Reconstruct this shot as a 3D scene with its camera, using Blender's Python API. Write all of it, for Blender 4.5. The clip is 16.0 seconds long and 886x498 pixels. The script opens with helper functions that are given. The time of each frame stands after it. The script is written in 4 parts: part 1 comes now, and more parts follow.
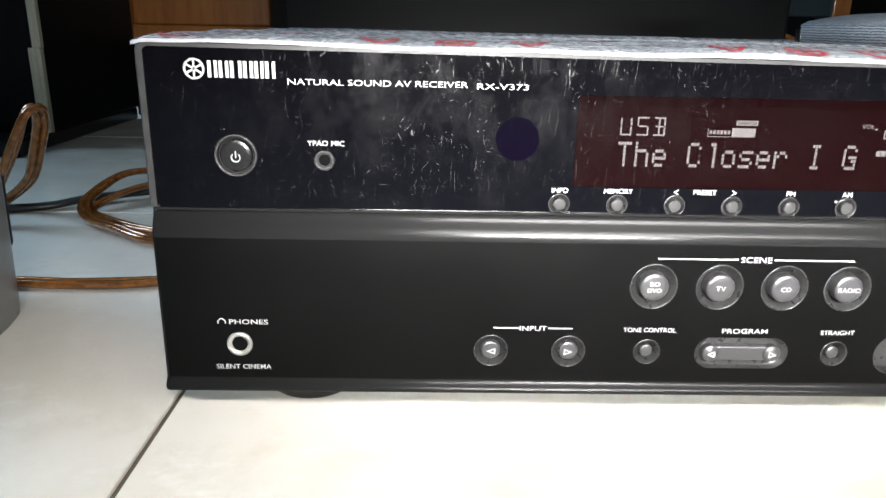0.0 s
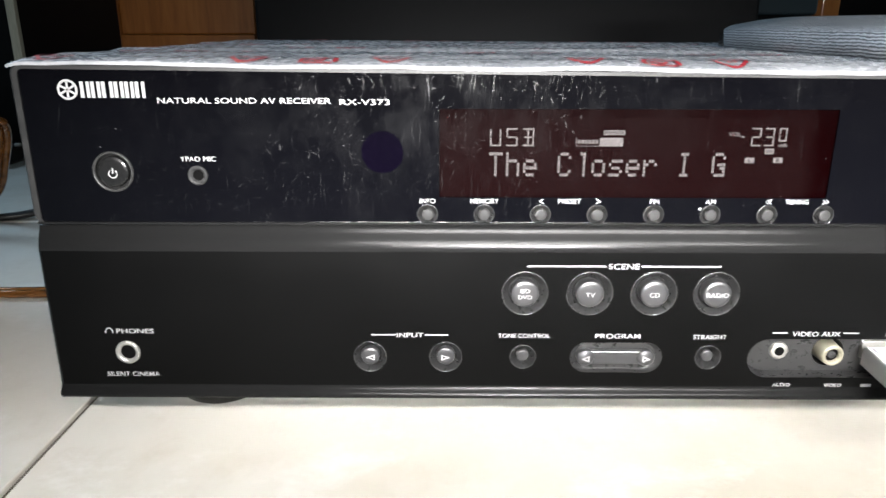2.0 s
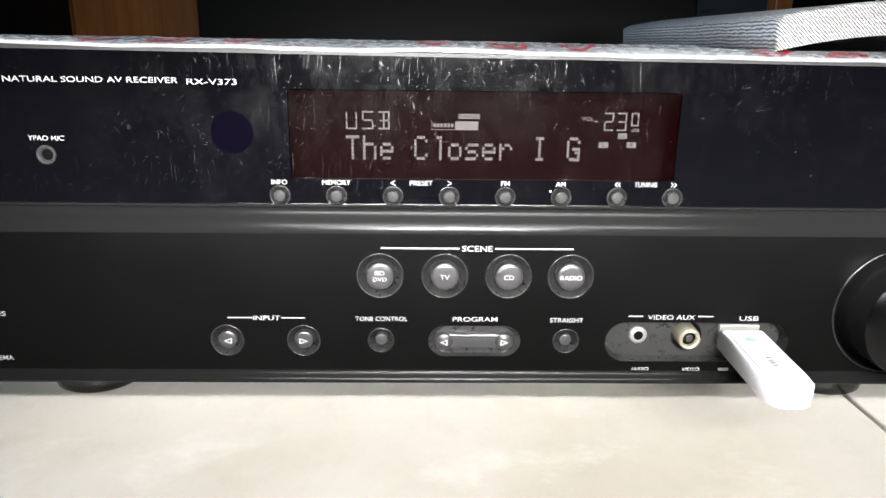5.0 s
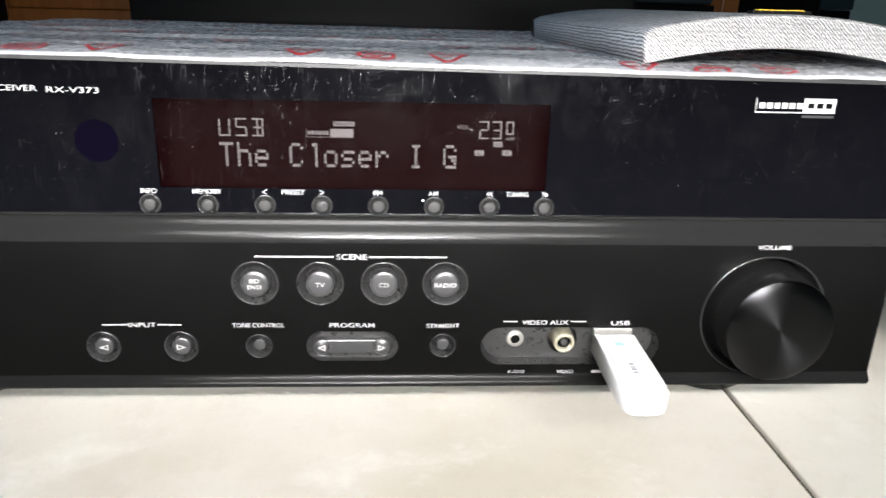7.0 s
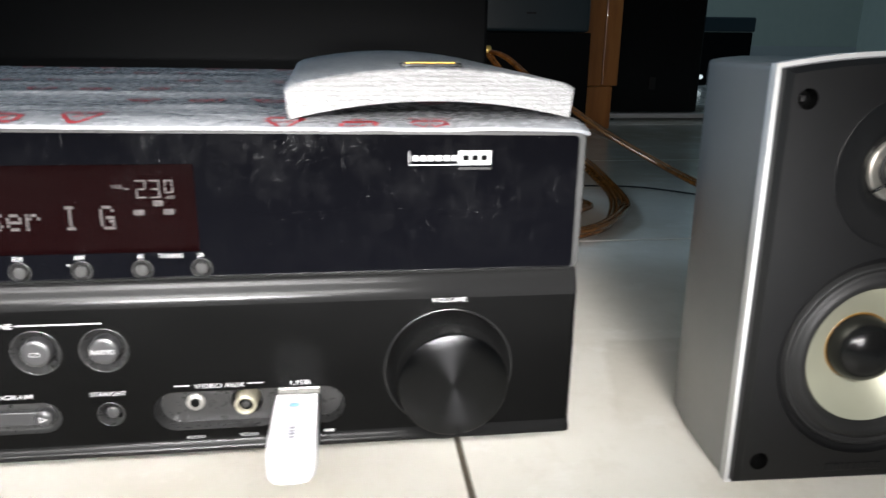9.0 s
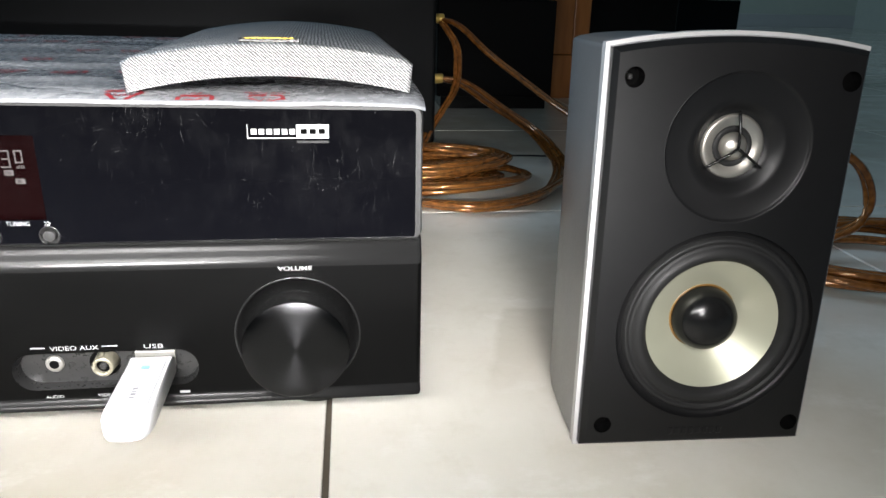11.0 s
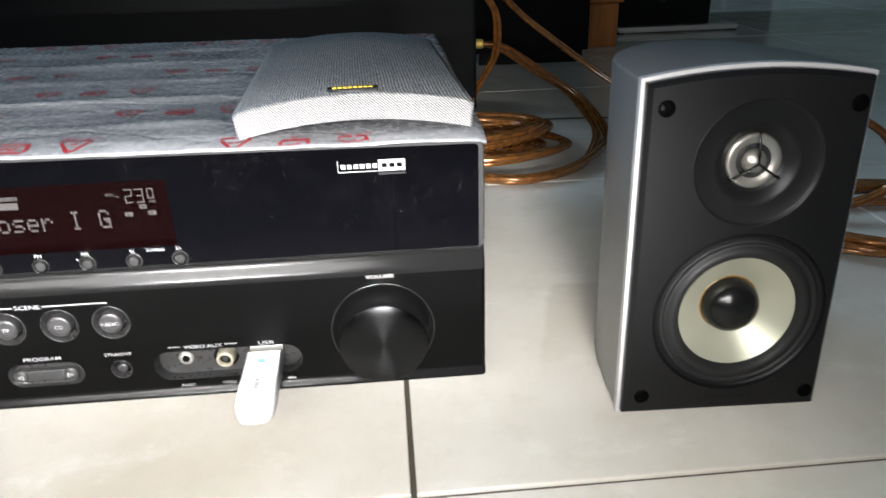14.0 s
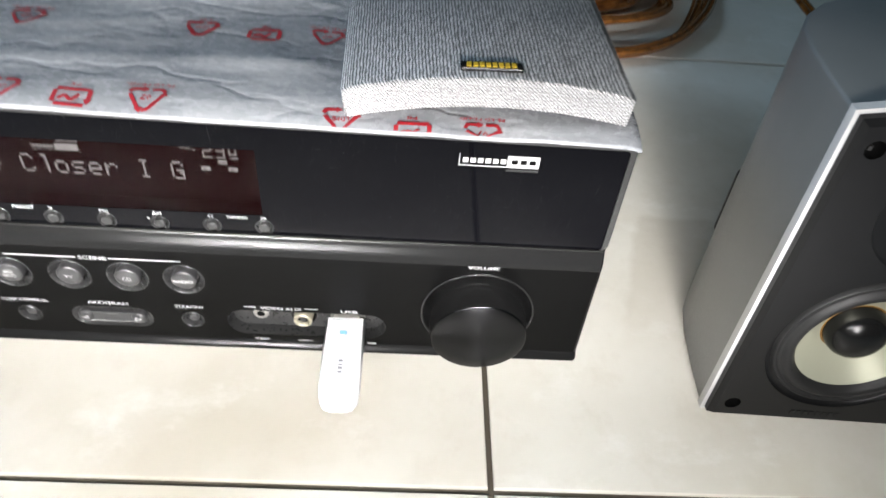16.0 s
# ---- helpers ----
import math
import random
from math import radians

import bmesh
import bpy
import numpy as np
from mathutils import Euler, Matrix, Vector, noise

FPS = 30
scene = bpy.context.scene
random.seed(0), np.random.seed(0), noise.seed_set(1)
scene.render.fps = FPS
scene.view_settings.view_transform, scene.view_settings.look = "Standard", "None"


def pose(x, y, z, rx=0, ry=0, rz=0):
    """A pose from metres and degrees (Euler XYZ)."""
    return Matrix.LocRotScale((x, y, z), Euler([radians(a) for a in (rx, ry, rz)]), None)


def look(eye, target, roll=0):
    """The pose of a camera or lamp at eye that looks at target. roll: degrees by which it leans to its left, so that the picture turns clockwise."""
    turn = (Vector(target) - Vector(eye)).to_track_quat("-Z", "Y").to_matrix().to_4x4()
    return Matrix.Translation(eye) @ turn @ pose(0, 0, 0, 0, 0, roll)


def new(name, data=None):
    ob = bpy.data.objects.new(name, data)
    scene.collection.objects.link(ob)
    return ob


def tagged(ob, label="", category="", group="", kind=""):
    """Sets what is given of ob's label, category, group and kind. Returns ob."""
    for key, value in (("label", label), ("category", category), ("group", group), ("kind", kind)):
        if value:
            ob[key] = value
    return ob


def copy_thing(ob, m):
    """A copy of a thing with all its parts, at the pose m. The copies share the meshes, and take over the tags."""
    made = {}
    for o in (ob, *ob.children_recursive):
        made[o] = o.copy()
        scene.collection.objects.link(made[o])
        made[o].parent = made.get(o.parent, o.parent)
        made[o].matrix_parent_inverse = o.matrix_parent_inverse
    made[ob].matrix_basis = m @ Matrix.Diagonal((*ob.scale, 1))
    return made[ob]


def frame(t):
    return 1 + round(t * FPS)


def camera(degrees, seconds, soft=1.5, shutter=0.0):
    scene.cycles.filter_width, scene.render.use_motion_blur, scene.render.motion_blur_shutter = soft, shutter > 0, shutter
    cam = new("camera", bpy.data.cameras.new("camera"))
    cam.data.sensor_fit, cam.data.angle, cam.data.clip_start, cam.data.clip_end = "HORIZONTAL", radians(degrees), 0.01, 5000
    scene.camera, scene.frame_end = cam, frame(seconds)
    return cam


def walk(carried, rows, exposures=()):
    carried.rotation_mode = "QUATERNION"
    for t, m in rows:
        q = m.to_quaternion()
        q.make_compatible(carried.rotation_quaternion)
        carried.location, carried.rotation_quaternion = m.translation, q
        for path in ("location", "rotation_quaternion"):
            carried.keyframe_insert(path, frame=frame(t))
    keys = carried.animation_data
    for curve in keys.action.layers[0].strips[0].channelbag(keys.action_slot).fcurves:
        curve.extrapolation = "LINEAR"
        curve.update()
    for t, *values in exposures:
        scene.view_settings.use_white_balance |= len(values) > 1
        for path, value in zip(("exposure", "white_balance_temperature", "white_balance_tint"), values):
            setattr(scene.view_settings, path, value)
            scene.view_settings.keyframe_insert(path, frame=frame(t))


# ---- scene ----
cam = camera(63.5, 16.0, shutter=0.5)
PATH = [
    (0, (0.099, -0.25, 0.16), (0.143, 1.657, -0.441), 1.2),
    (0.5, (0.103, -0.248, 0.157), (0.143, 1.66, -0.443), 0.9),
    (1, (0.12, -0.249, 0.16), (0.126, 1.657, -0.447), 0.4),
    (1.5, (0.137, -0.256, 0.167), (0.128, 1.651, -0.433), 0.2),
    (2, (0.153, -0.257, 0.166), (0.145, 1.651, -0.433), 0.1),
    (2.5, (0.165, -0.257, 0.165), (0.17, 1.648, -0.445), 0.6),
    (3, (0.174, -0.259, 0.167), (0.181, 1.643, -0.452), 0.8),
    (3.2, (0.176, -0.263, 0.162), (0.189, 1.649, -0.427), 0.1),
    (5.3, (0.203, -0.261, 0.153), (0.253, 1.662, -0.394), 1.0),
    (5.5, (0.203, -0.26, 0.161), (0.28, 1.647, -0.435), 1.2),
    (6, (0.212, -0.259, 0.163), (0.309, 1.638, -0.461), 1.3),
    (6.5, (0.224, -0.26, 0.167), (0.309, 1.638, -0.459), 1.4),
    (7, (0.238, -0.26, 0.171), (0.358, 1.629, -0.476), 1.5),
    (7.5, (0.258, -0.262, 0.18), (0.402, 1.61, -0.508), 0.7),
    (8, (0.286, -0.265, 0.181), (0.418, 1.609, -0.503), 0.4),
    (8.5, (0.31, -0.257, 0.183), (0.515, 1.63, -0.449), -0.2),
    (9, (0.348, -0.258, 0.184), (0.595, 1.638, -0.405), 0.8),
    (9.5, (0.379, -0.263, 0.197), (0.577, 1.627, -0.427), 0.1),
    (10, (0.394, -0.268, 0.191), (0.619, 1.604, -0.475), 0.8),
    (10.2, (0.401, -0.271, 0.189), (0.638, 1.603, -0.468), 1.2),
    (12.3, (0.41, -0.279, 0.193), (0.661, 1.572, -0.52), 1.3),
    (12.5, (0.409, -0.288, 0.195), (0.645, 1.578, -0.485), 1.2),
    (13, (0.398, -0.303, 0.217), (0.618, 1.537, -0.535), 0.8),
    (13.5, (0.404, -0.317, 0.23), (0.597, 1.503, -0.577), 1.0),
    (14, (0.392, -0.31, 0.239), (0.526, 1.5, -0.6), -1.7),
    (14.5, (0.378, -0.285, 0.257), (0.487, 1.501, -0.636), 0.5),
    (15, (0.374, -0.27, 0.261), (0.464, 1.471, -0.718), 1.8),
    (15.5, (0.367, -0.252, 0.298), (0.397, 1.367, -0.876), 0.9),
    (16, (0.35, -0.216, 0.3), (0.456, 1.221, -1.087), 5.7),
]
EXPOSURES = [(0.0, 0.52), (1.0, 0.38), (2.0, 0.22), (3.2, 0.14), (5.3, -0.04), (8.0, -0.1), (10.2, -0.06), (12.3, -0.02), (14.5, -0.14), (16.0, -0.06)]
walk(cam, [(t, look(eye, target, roll)) for t, eye, target, roll in PATH], EXPOSURES)

# ---- world and lights ----
world = bpy.data.worlds.new("night_room")
scene.world = world
world.use_nodes = True
world.node_tree.nodes["Background"].inputs[0].default_value = (0.35, 0.5, 0.7, 1)
world.node_tree.nodes["Background"].inputs[1].default_value = 0.06


def area_lamp(name, eye, target, sx, sy, watts, colour, spread=180):
    data = bpy.data.lights.new(name, "AREA")
    data.shape, data.size, data.size_y, data.energy, data.color = "RECTANGLE", sx, sy, watts, colour
    data.spread = radians(spread)
    ob = new(name, data)
    ob.matrix_world = look(eye, target)
    return ob


# the phone's torch, spread over the stretch along which it is carried: its wide light and an added narrow lamp for the
# glare
area_lamp("torch", (0.255, -0.335, 0.250), (0.255, 0.10, 0.05), 0.54, 0.02, 2.2, (1.0, 0.975, 0.965), 100)
area_lamp("torch_beam", (0.27, -0.338, 0.168), (0.27, 0.0, 0.092), 0.46, 0.008, 1.15, (1.0, 0.985, 0.98), 32)
# cool night fill from an unseen source, put into an added opening of the west wall
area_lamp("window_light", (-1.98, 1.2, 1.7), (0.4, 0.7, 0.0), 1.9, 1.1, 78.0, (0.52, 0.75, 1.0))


# ---- materials ----
def material(name, base=(0.5, 0.5, 0.5), rough=0.5, metal=0.0, coat=0.0, spec=0.5):
    m = bpy.data.materials.new(name)
    m.use_nodes = True
    b = m.node_tree.nodes["Principled BSDF"]
    b.inputs["Base Color"].default_value = (*base, 1)
    b.inputs["Roughness"].default_value = rough
    b.inputs["Metallic"].default_value = metal
    b.inputs["Coat Weight"].default_value = coat
    b.inputs["Specular IOR Level"].default_value = spec
    return m


class Nodes:
    """Short ways to add nodes to a material."""

    def __init__(self, m):
        self.t = m.node_tree
        self.b = self.t.nodes["Principled BSDF"]

    def add(self, kind, **values):
        n = self.t.nodes.new(kind)
        for k, v in values.items():
            n.inputs[k.replace("_", " ")].default_value = v
        return n

    def link(self, a, b):
        self.t.links.new(a, b)

    def coords(self, scale=(1, 1, 1), world_space=False):
        mp = self.add("ShaderNodeMapping", Scale=scale)
        if world_space:
            self.link(self.add("ShaderNodeNewGeometry").outputs["Position"], mp.inputs["Vector"])
        else:
            self.link(self.add("ShaderNodeTexCoord").outputs["Object"], mp.inputs["Vector"])
        return mp.outputs["Vector"]

    def noise(self, vec, scale, detail=4.0, rough=0.55):
        n = self.add("ShaderNodeTexNoise", Scale=scale, Detail=detail, Roughness=rough)
        self.link(vec, n.inputs["Vector"])
        return n.outputs["Fac"]

    def ramp(self, fac, stops):
        r = self.t.nodes.new("ShaderNodeValToRGB")
        e = r.color_ramp.elements
        e[0].position, e[0].color = stops[0][0], (*stops[0][1], 1)
        e[1].position, e[1].color = stops[-1][0], (*stops[-1][1], 1)
        for p, c in stops[1:-1]:
            x = e.new(p)
            x.color = (*c, 1)
        self.link(fac, r.inputs["Fac"])
        return r.outputs["Color"]

    def span(self, fac, a0, a1, b0, b1):
        r = self.t.nodes.new("ShaderNodeMapRange")
        for i, v in enumerate((a0, a1, b0, b1)):
            r.inputs[i + 1].default_value = v
        self.link(fac, r.inputs[0])
        return r.outputs[0]

    def mix(self, fac, a, b):
        m = self.t.nodes.new("ShaderNodeMix")
        m.data_type = "RGBA"
        for sock, v in ((m.inputs[0], fac), (m.inputs[6], a), (m.inputs[7], b)):
            if isinstance(v, (tuple, float, int)):
                sock.default_value = (*v, 1) if isinstance(v, tuple) else v
            else:
                self.link(v, sock)
        return m.outputs[2]

    def math(self, op, a, b):
        m = self.t.nodes.new("ShaderNodeMath")
        m.operation = op
        for sock, v in ((m.inputs[0], a), (m.inputs[1], b)):
            if isinstance(v, (float, int)):
                sock.default_value = v
            else:
                self.link(v, sock)
        return m.outputs[0]

    def bump(self, height, strength, distance):
        n = self.add("ShaderNodeBump", Strength=strength, Distance=distance)
        self.link(height, n.inputs["Height"])
        self.link(n.outputs["Normal"], self.b.inputs["Normal"])


def mottled(name, a, b, scale, rough, metal=0.0, bump=0.0, coat=0.0, stretch=(1, 1, 1), rough_vary=0.03, spec=0.5):
    """Two tones at two scales, with varied gloss and fine relief."""
    m = material(name, a, rough, metal, coat, spec)
    n = Nodes(m)
    v = n.coords(stretch, True)
    big, fine = n.noise(v, scale), n.noise(v, scale * 9, 6)
    n.link(n.mix(n.math("MULTIPLY", big, fine), a, b), n.b.inputs["Base Color"])
    n.link(n.span(fine, 0.3, 0.7, max(rough - rough_vary, 0.02), rough + rough_vary), n.b.inputs["Roughness"])
    if bump:
        n.bump(fine, bump, 0.0004)
    return m


def wear(n, v):
    """How strongly wipe marks and hairline scratches spread the light, and where specks of dust lie."""
    slow = n.add("ShaderNodeTexNoise", Scale=55.0, Detail=2.0)
    n.link(v, slow.inputs["Vector"])
    warp = n.t.nodes.new("ShaderNodeVectorMath")
    warp.operation = "MULTIPLY_ADD"
    warp.inputs[1].default_value = (0.006, 0.006, 0.006)
    n.link(slow.outputs["Color"], warp.inputs[0])
    n.link(v, warp.inputs[2])
    scratch = None
    for turn, wide, long, cut in ((0.0, 0.0006, 0.020, 0.735), (0.12, 0.0007, 0.011, 0.75), (0.35, 0.0005, 0.006, 0.75), (-0.45, 0.0005, 0.007, 0.75), (0.8, 0.0005, 0.005, 0.755), (-1.0, 0.0005, 0.005, 0.755), (1.5, 0.0005, 0.006, 0.755), (-0.15, 0.0012, 0.0032, 0.755)):
        mp = n.add("ShaderNodeMapping", Rotation=(0.0, turn, 0.0), Scale=(wide, 1.0, long))
        mp.vector_type = "TEXTURE"
        n.link(warp.outputs[0], mp.inputs["Vector"])
        line = n.span(n.noise(mp.outputs["Vector"], 1.0, 1), cut - 0.04, cut + 0.03, 0.0, 1.0)
        scratch = line if scratch is None else n.math("MAXIMUM", scratch, line)
    scratch = n.math("MULTIPLY", scratch, n.span(n.noise(v, 24, 3), 0.44, 0.58, 0.06, 0.85))
    wipe = n.math("MULTIPLY", n.noise(n.coords((1, 1, 0.6), True), 70, 6, 0.75), n.noise(v, 30, 5, 0.7))
    film = n.span(wipe, 0.22, 0.44, 0.004, 0.10)
    vo = n.add("ShaderNodeTexVoronoi", Scale=430.0)
    n.link(v, vo.inputs["Vector"])
    speck = n.math("LESS_THAN", vo.outputs["Distance"], n.span(n.noise(v, 45, 4, 0.7), 0.47, 0.76, 0.0, 0.17))
    return n.math("MINIMUM", n.math("ADD", film, scratch), 1.0), speck


def gloss_panel():
    """Piano black; wipe marks, scratches and smears show only where light glances off them."""
    m = material("piano_black_plastic", (0.0012, 0.0012, 0.0017), 0.06, 0.0, 0.0, 0.12)
    n = Nodes(m)
    v = n.coords((1, 1, 1), True)
    n.link(n.span(n.noise(v, 26, 5, 0.65), 0.42, 0.75, 0.03, 0.12), n.b.inputs["Roughness"])
    worn, speck = wear(n, v)
    n.link(worn, n.b.inputs["Coat Weight"])
    n.b.inputs["Coat Roughness"].default_value = 0.27
    n.link(n.mix(n.math("MULTIPLY", speck, 0.11), (0.0011, 0.0011, 0.0016), (0.5, 0.5, 0.52)), n.b.inputs["Base Color"])
    return m


def brushed_black():
    m = material("brushed_black", (0.003, 0.003, 0.003), 0.3, 0.0, 0.0, 0.06)
    n = Nodes(m)
    streak = n.noise(n.coords((4, 60, 2200), True), 1.0, 4, 0.6)
    cloud = n.noise(n.coords((1, 1, 1), True), 22, 5)
    n.link(n.mix(n.math("MULTIPLY", streak, cloud), (0.0009, 0.0009, 0.0009), (0.0018, 0.0018, 0.0018)), n.b.inputs["Base Color"])
    n.link(n.math("ADD", n.span(streak, 0.3, 0.7, -0.012, 0.012), n.span(cloud, 0.35, 0.65, 0.31, 0.36)), n.b.inputs["Roughness"])
    n.bump(streak, 0.0015, 0.0002)
    return m


def tile_material():
    m = material("polished_tile", (0.62, 0.6, 0.53), 0.16, 0.0, 0.25)
    n = Nodes(m)
    v = n.coords((1, 1, 1), True)
    cloud, vein, grain = n.noise(v, 5.5, 6, 0.6), n.noise(n.coords((1, 1.5, 1), True), 13, 8, 0.68), n.noise(v, 320, 3)
    c = n.ramp(cloud, [(0.32, (0.68, 0.665, 0.605)), (0.5, (0.63, 0.605, 0.54)), (0.68, (0.54, 0.505, 0.425))])
    c = n.mix(n.span(vein, 0.56, 0.72, 0.0, 0.55), c, (0.80, 0.79, 0.76))
    streaks = n.noise(n.coords((1.2, 1, 1), True), 34, 6, 0.7)
    c = n.mix(n.span(streaks, 0.52, 0.72, 0.0, 0.3), c, (0.48, 0.44, 0.36))
    info = n.t.nodes.new("ShaderNodeObjectInfo")
    c = n.mix(n.span(info.outputs["Random"], 0, 1, 0, 0.14), c, (0.5, 0.5, 0.46))
    vo = n.add("ShaderNodeTexVoronoi", Scale=46.0)
    n.link(v, vo.inputs["Vector"])
    c = n.mix(n.math("LESS_THAN", vo.outputs["Distance"], n.span(n.noise(v, 9, 2), 0.62, 0.8, 0.0, 0.05)), c, (0.12, 0.09, 0.05))
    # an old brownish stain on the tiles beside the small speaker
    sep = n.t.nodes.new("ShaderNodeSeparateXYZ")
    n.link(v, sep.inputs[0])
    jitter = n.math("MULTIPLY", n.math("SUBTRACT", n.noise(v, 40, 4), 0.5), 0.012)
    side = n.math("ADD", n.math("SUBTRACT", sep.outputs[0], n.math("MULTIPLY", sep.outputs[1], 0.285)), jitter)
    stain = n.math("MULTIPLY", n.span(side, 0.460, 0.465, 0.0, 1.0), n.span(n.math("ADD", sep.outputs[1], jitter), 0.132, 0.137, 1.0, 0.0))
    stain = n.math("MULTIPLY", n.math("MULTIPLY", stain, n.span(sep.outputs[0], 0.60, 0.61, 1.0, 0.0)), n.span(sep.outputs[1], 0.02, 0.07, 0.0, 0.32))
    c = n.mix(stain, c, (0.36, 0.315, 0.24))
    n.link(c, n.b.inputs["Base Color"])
    n.link(n.span(vein, 0.35, 0.7, 0.1, 0.26), n.b.inputs["Roughness"])
    n.bump(n.math("ADD", n.math("MULTIPLY", grain, 0.15), vein), 0.05, 0.0006)
    return m


def wrap_material():
    m = material("foam_wrap", (0.72, 0.75, 0.78), 0.32, 0.0, 0.0, 0.3)
    n = Nodes(m)
    v = n.coords((1, 1, 1), True)
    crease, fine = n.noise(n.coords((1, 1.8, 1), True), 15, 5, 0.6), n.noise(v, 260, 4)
    # fold shade is painted in: hollows bluish dark, raised parts paler
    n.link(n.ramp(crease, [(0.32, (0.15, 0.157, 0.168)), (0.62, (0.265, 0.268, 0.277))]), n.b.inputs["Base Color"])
    n.link(n.span(fine, 0.3, 0.7, 0.18, 0.34), n.b.inputs["Roughness"])
    fold = n.math("ABSOLUTE", n.math("SUBTRACT", n.noise(n.coords((1, 2.4, 1), True), 17, 3, 0.5), 0.5), 0.0)
    n.bump(n.math("ADD", n.math("MULTIPLY", fine, 0.05), n.math("ADD", crease, n.math("MULTIPLY", n.math("MINIMUM", fold, 0.05), 4.0))), 0.4, 0.003)
    return m


def cloth_material():
    m = material("silver_grille_cloth", (0.4, 0.4, 0.4), 0.38, 0.4)
    n = Nodes(m)
    sep = n.t.nodes.new("ShaderNodeSeparateXYZ")
    n.link(n.coords((1, 1, 1)), sep.inputs[0])
    x, y, z = sep.outputs
    wobble = n.math("MULTIPLY", n.math("SUBTRACT", n.noise(n.coords((1, 0.5, 1)), 95, 3), 0.5), 0.0009)
    fine = n.math("MULTIPLY", n.math("SUBTRACT", n.noise(n.coords((1, 0.6, 1)), 520, 2), 0.5), 0.0012)
    shift = n.math("ADD", wobble, fine)

    def threads(a, ka, b, kb, period):
        u = n.math("ADD", n.math("ADD", n.math("MULTIPLY", a, ka), n.math("MULTIPLY", b, kb)), shift)
        return n.math("ABSOLUTE", n.math("SINE", n.math("MULTIPLY", u, math.pi / period), 0.0), 0.0)

    warp, weft = threads(x, 0.85, z, 0.95, 0.00118), threads(y, 0.9, z, -0.8, 0.00135)
    # sparkle of the threads, put into the cloth's base colour
    glint = n.noise(n.coords((1, 0.45, 1)), 640, 4, 0.8)
    mesh = n.math("MULTIPLY", n.math("POWER", warp, 1.3), n.math("ADD", 0.72, n.math("MULTIPLY", weft, 0.28)))
    facing = n.t.nodes.new("ShaderNodeSeparateXYZ")
    n.link(n.add("ShaderNodeNewGeometry").outputs["Normal"], facing.inputs[0])
    level = n.span(facing.outputs[2], 0.3, 0.9, 0.25, 0.62)     # painted sparkle is stronger on the top than on the front
    rough = n.math("SUBTRACT", n.span(glint, 0.36, 0.62, 0.2, 1.65), 1.0)
    mesh = n.math("MULTIPLY", mesh, n.math("ADD", 1.0, n.math("MULTIPLY", rough, level)))
    n.link(n.ramp(mesh, [(0.12, (0.06, 0.06, 0.061)), (0.5, (0.23, 0.23, 0.232)), (1.0, (0.52, 0.52, 0.525))]), n.b.inputs["Base Color"])
    n.bump(mesh, 0.6, 0.0005)
    return m


def wood_material():
    m = material("orange_wood", (0.3, 0.12, 0.03), 0.38, 0.0, 0.2)
    n = Nodes(m)
    grain = n.noise(n.coords((14, 14, 1.2), True), 7, 8, 0.65)
    n.link(n.ramp(grain, [(0.25, (0.17, 0.06, 0.012)), (0.5, (0.27, 0.10, 0.022)), (0.75, (0.34, 0.14, 0.035))]), n.b.inputs["Base Color"])
    n.bump(grain, 0.15, 0.0006)
    return m


def cable_material():
    m = material("copper_speaker_cable", (0.50, 0.22, 0.06), 0.14, 0.45, 0.6)
    n = Nodes(m)
    tw = n.noise(n.coords((1, 1, 1), True), 170, 4)
    n.link(n.ramp(tw, [(0.3, (0.11, 0.038, 0.008)), (0.7, (0.33, 0.13, 0.030))]), n.b.inputs["Base Color"])
    n.bump(tw, 0.25, 0.0006)
    return m


def knob_material():
    m = material("turned_black_metal", (0.024, 0.024, 0.025), 0.26, 1.0)
    n = Nodes(m)
    n.b.inputs["Anisotropic"].default_value = 0.85
    n.b.inputs["Anisotropic Rotation"].default_value = 0.25
    tg = n.t.nodes.new("ShaderNodeTangent")
    tg.direction_type, tg.axis = "RADIAL", "Y"
    n.link(tg.outputs["Tangent"], n.b.inputs["Tangent"])
    ring = n.t.nodes.new("ShaderNodeTexWave")
    ring.wave_type, ring.rings_direction = "RINGS", "Y"
    ring.inputs["Scale"].default_value = 900.0
    n.link(n.coords((1, 1, 1)), ring.inputs["Vector"])
    n.bump(ring.outputs["Fac"], 0.12, 0.00005)
    return m


def pane_material():
    """Smoked red window: partly clear, with the same scratches and dust as the panel round it."""
    m = material("smoked_red_window", (0.003, 0.0002, 0.0003), 0.08, 0.0, 0.0, 0.3)
    n = Nodes(m)
    v = n.coords((1, 1, 1), True)
    worn, speck = wear(n, v)
    n.link(n.math("MULTIPLY", worn, 1.0), n.b.inputs["Coat Weight"])
    n.b.inputs["Coat Roughness"].default_value = 0.27
    n.link(n.mix(n.math("MULTIPLY", speck, 0.2), (0.0024, 0.0001, 0.0002), (0.5, 0.46, 0.46)), n.b.inputs["Base Color"])
    clear, veil = n.t.nodes.new("ShaderNodeBsdfTransparent"), n.t.nodes.new("ShaderNodeMixShader")
    clear.inputs[0].default_value = (0.72, 0.66, 0.66, 1)
    veil.inputs[0].default_value = 0.36
    n.link(clear.outputs[0], veil.inputs[1])
    n.link(n.b.outputs[0], veil.inputs[2])
    n.link(veil.outputs[0], n.t.nodes["Material Output"].inputs[0])
    return m


def glow(name, colour, strength):
    m = material(name, (0.02, 0.02, 0.02), 0.5)
    m.node_tree.nodes["Principled BSDF"].inputs["Emission Color"].default_value = (*colour, 1)
    m.node_tree.nodes["Principled BSDF"].inputs["Emission Strength"].default_value = strength
    return m


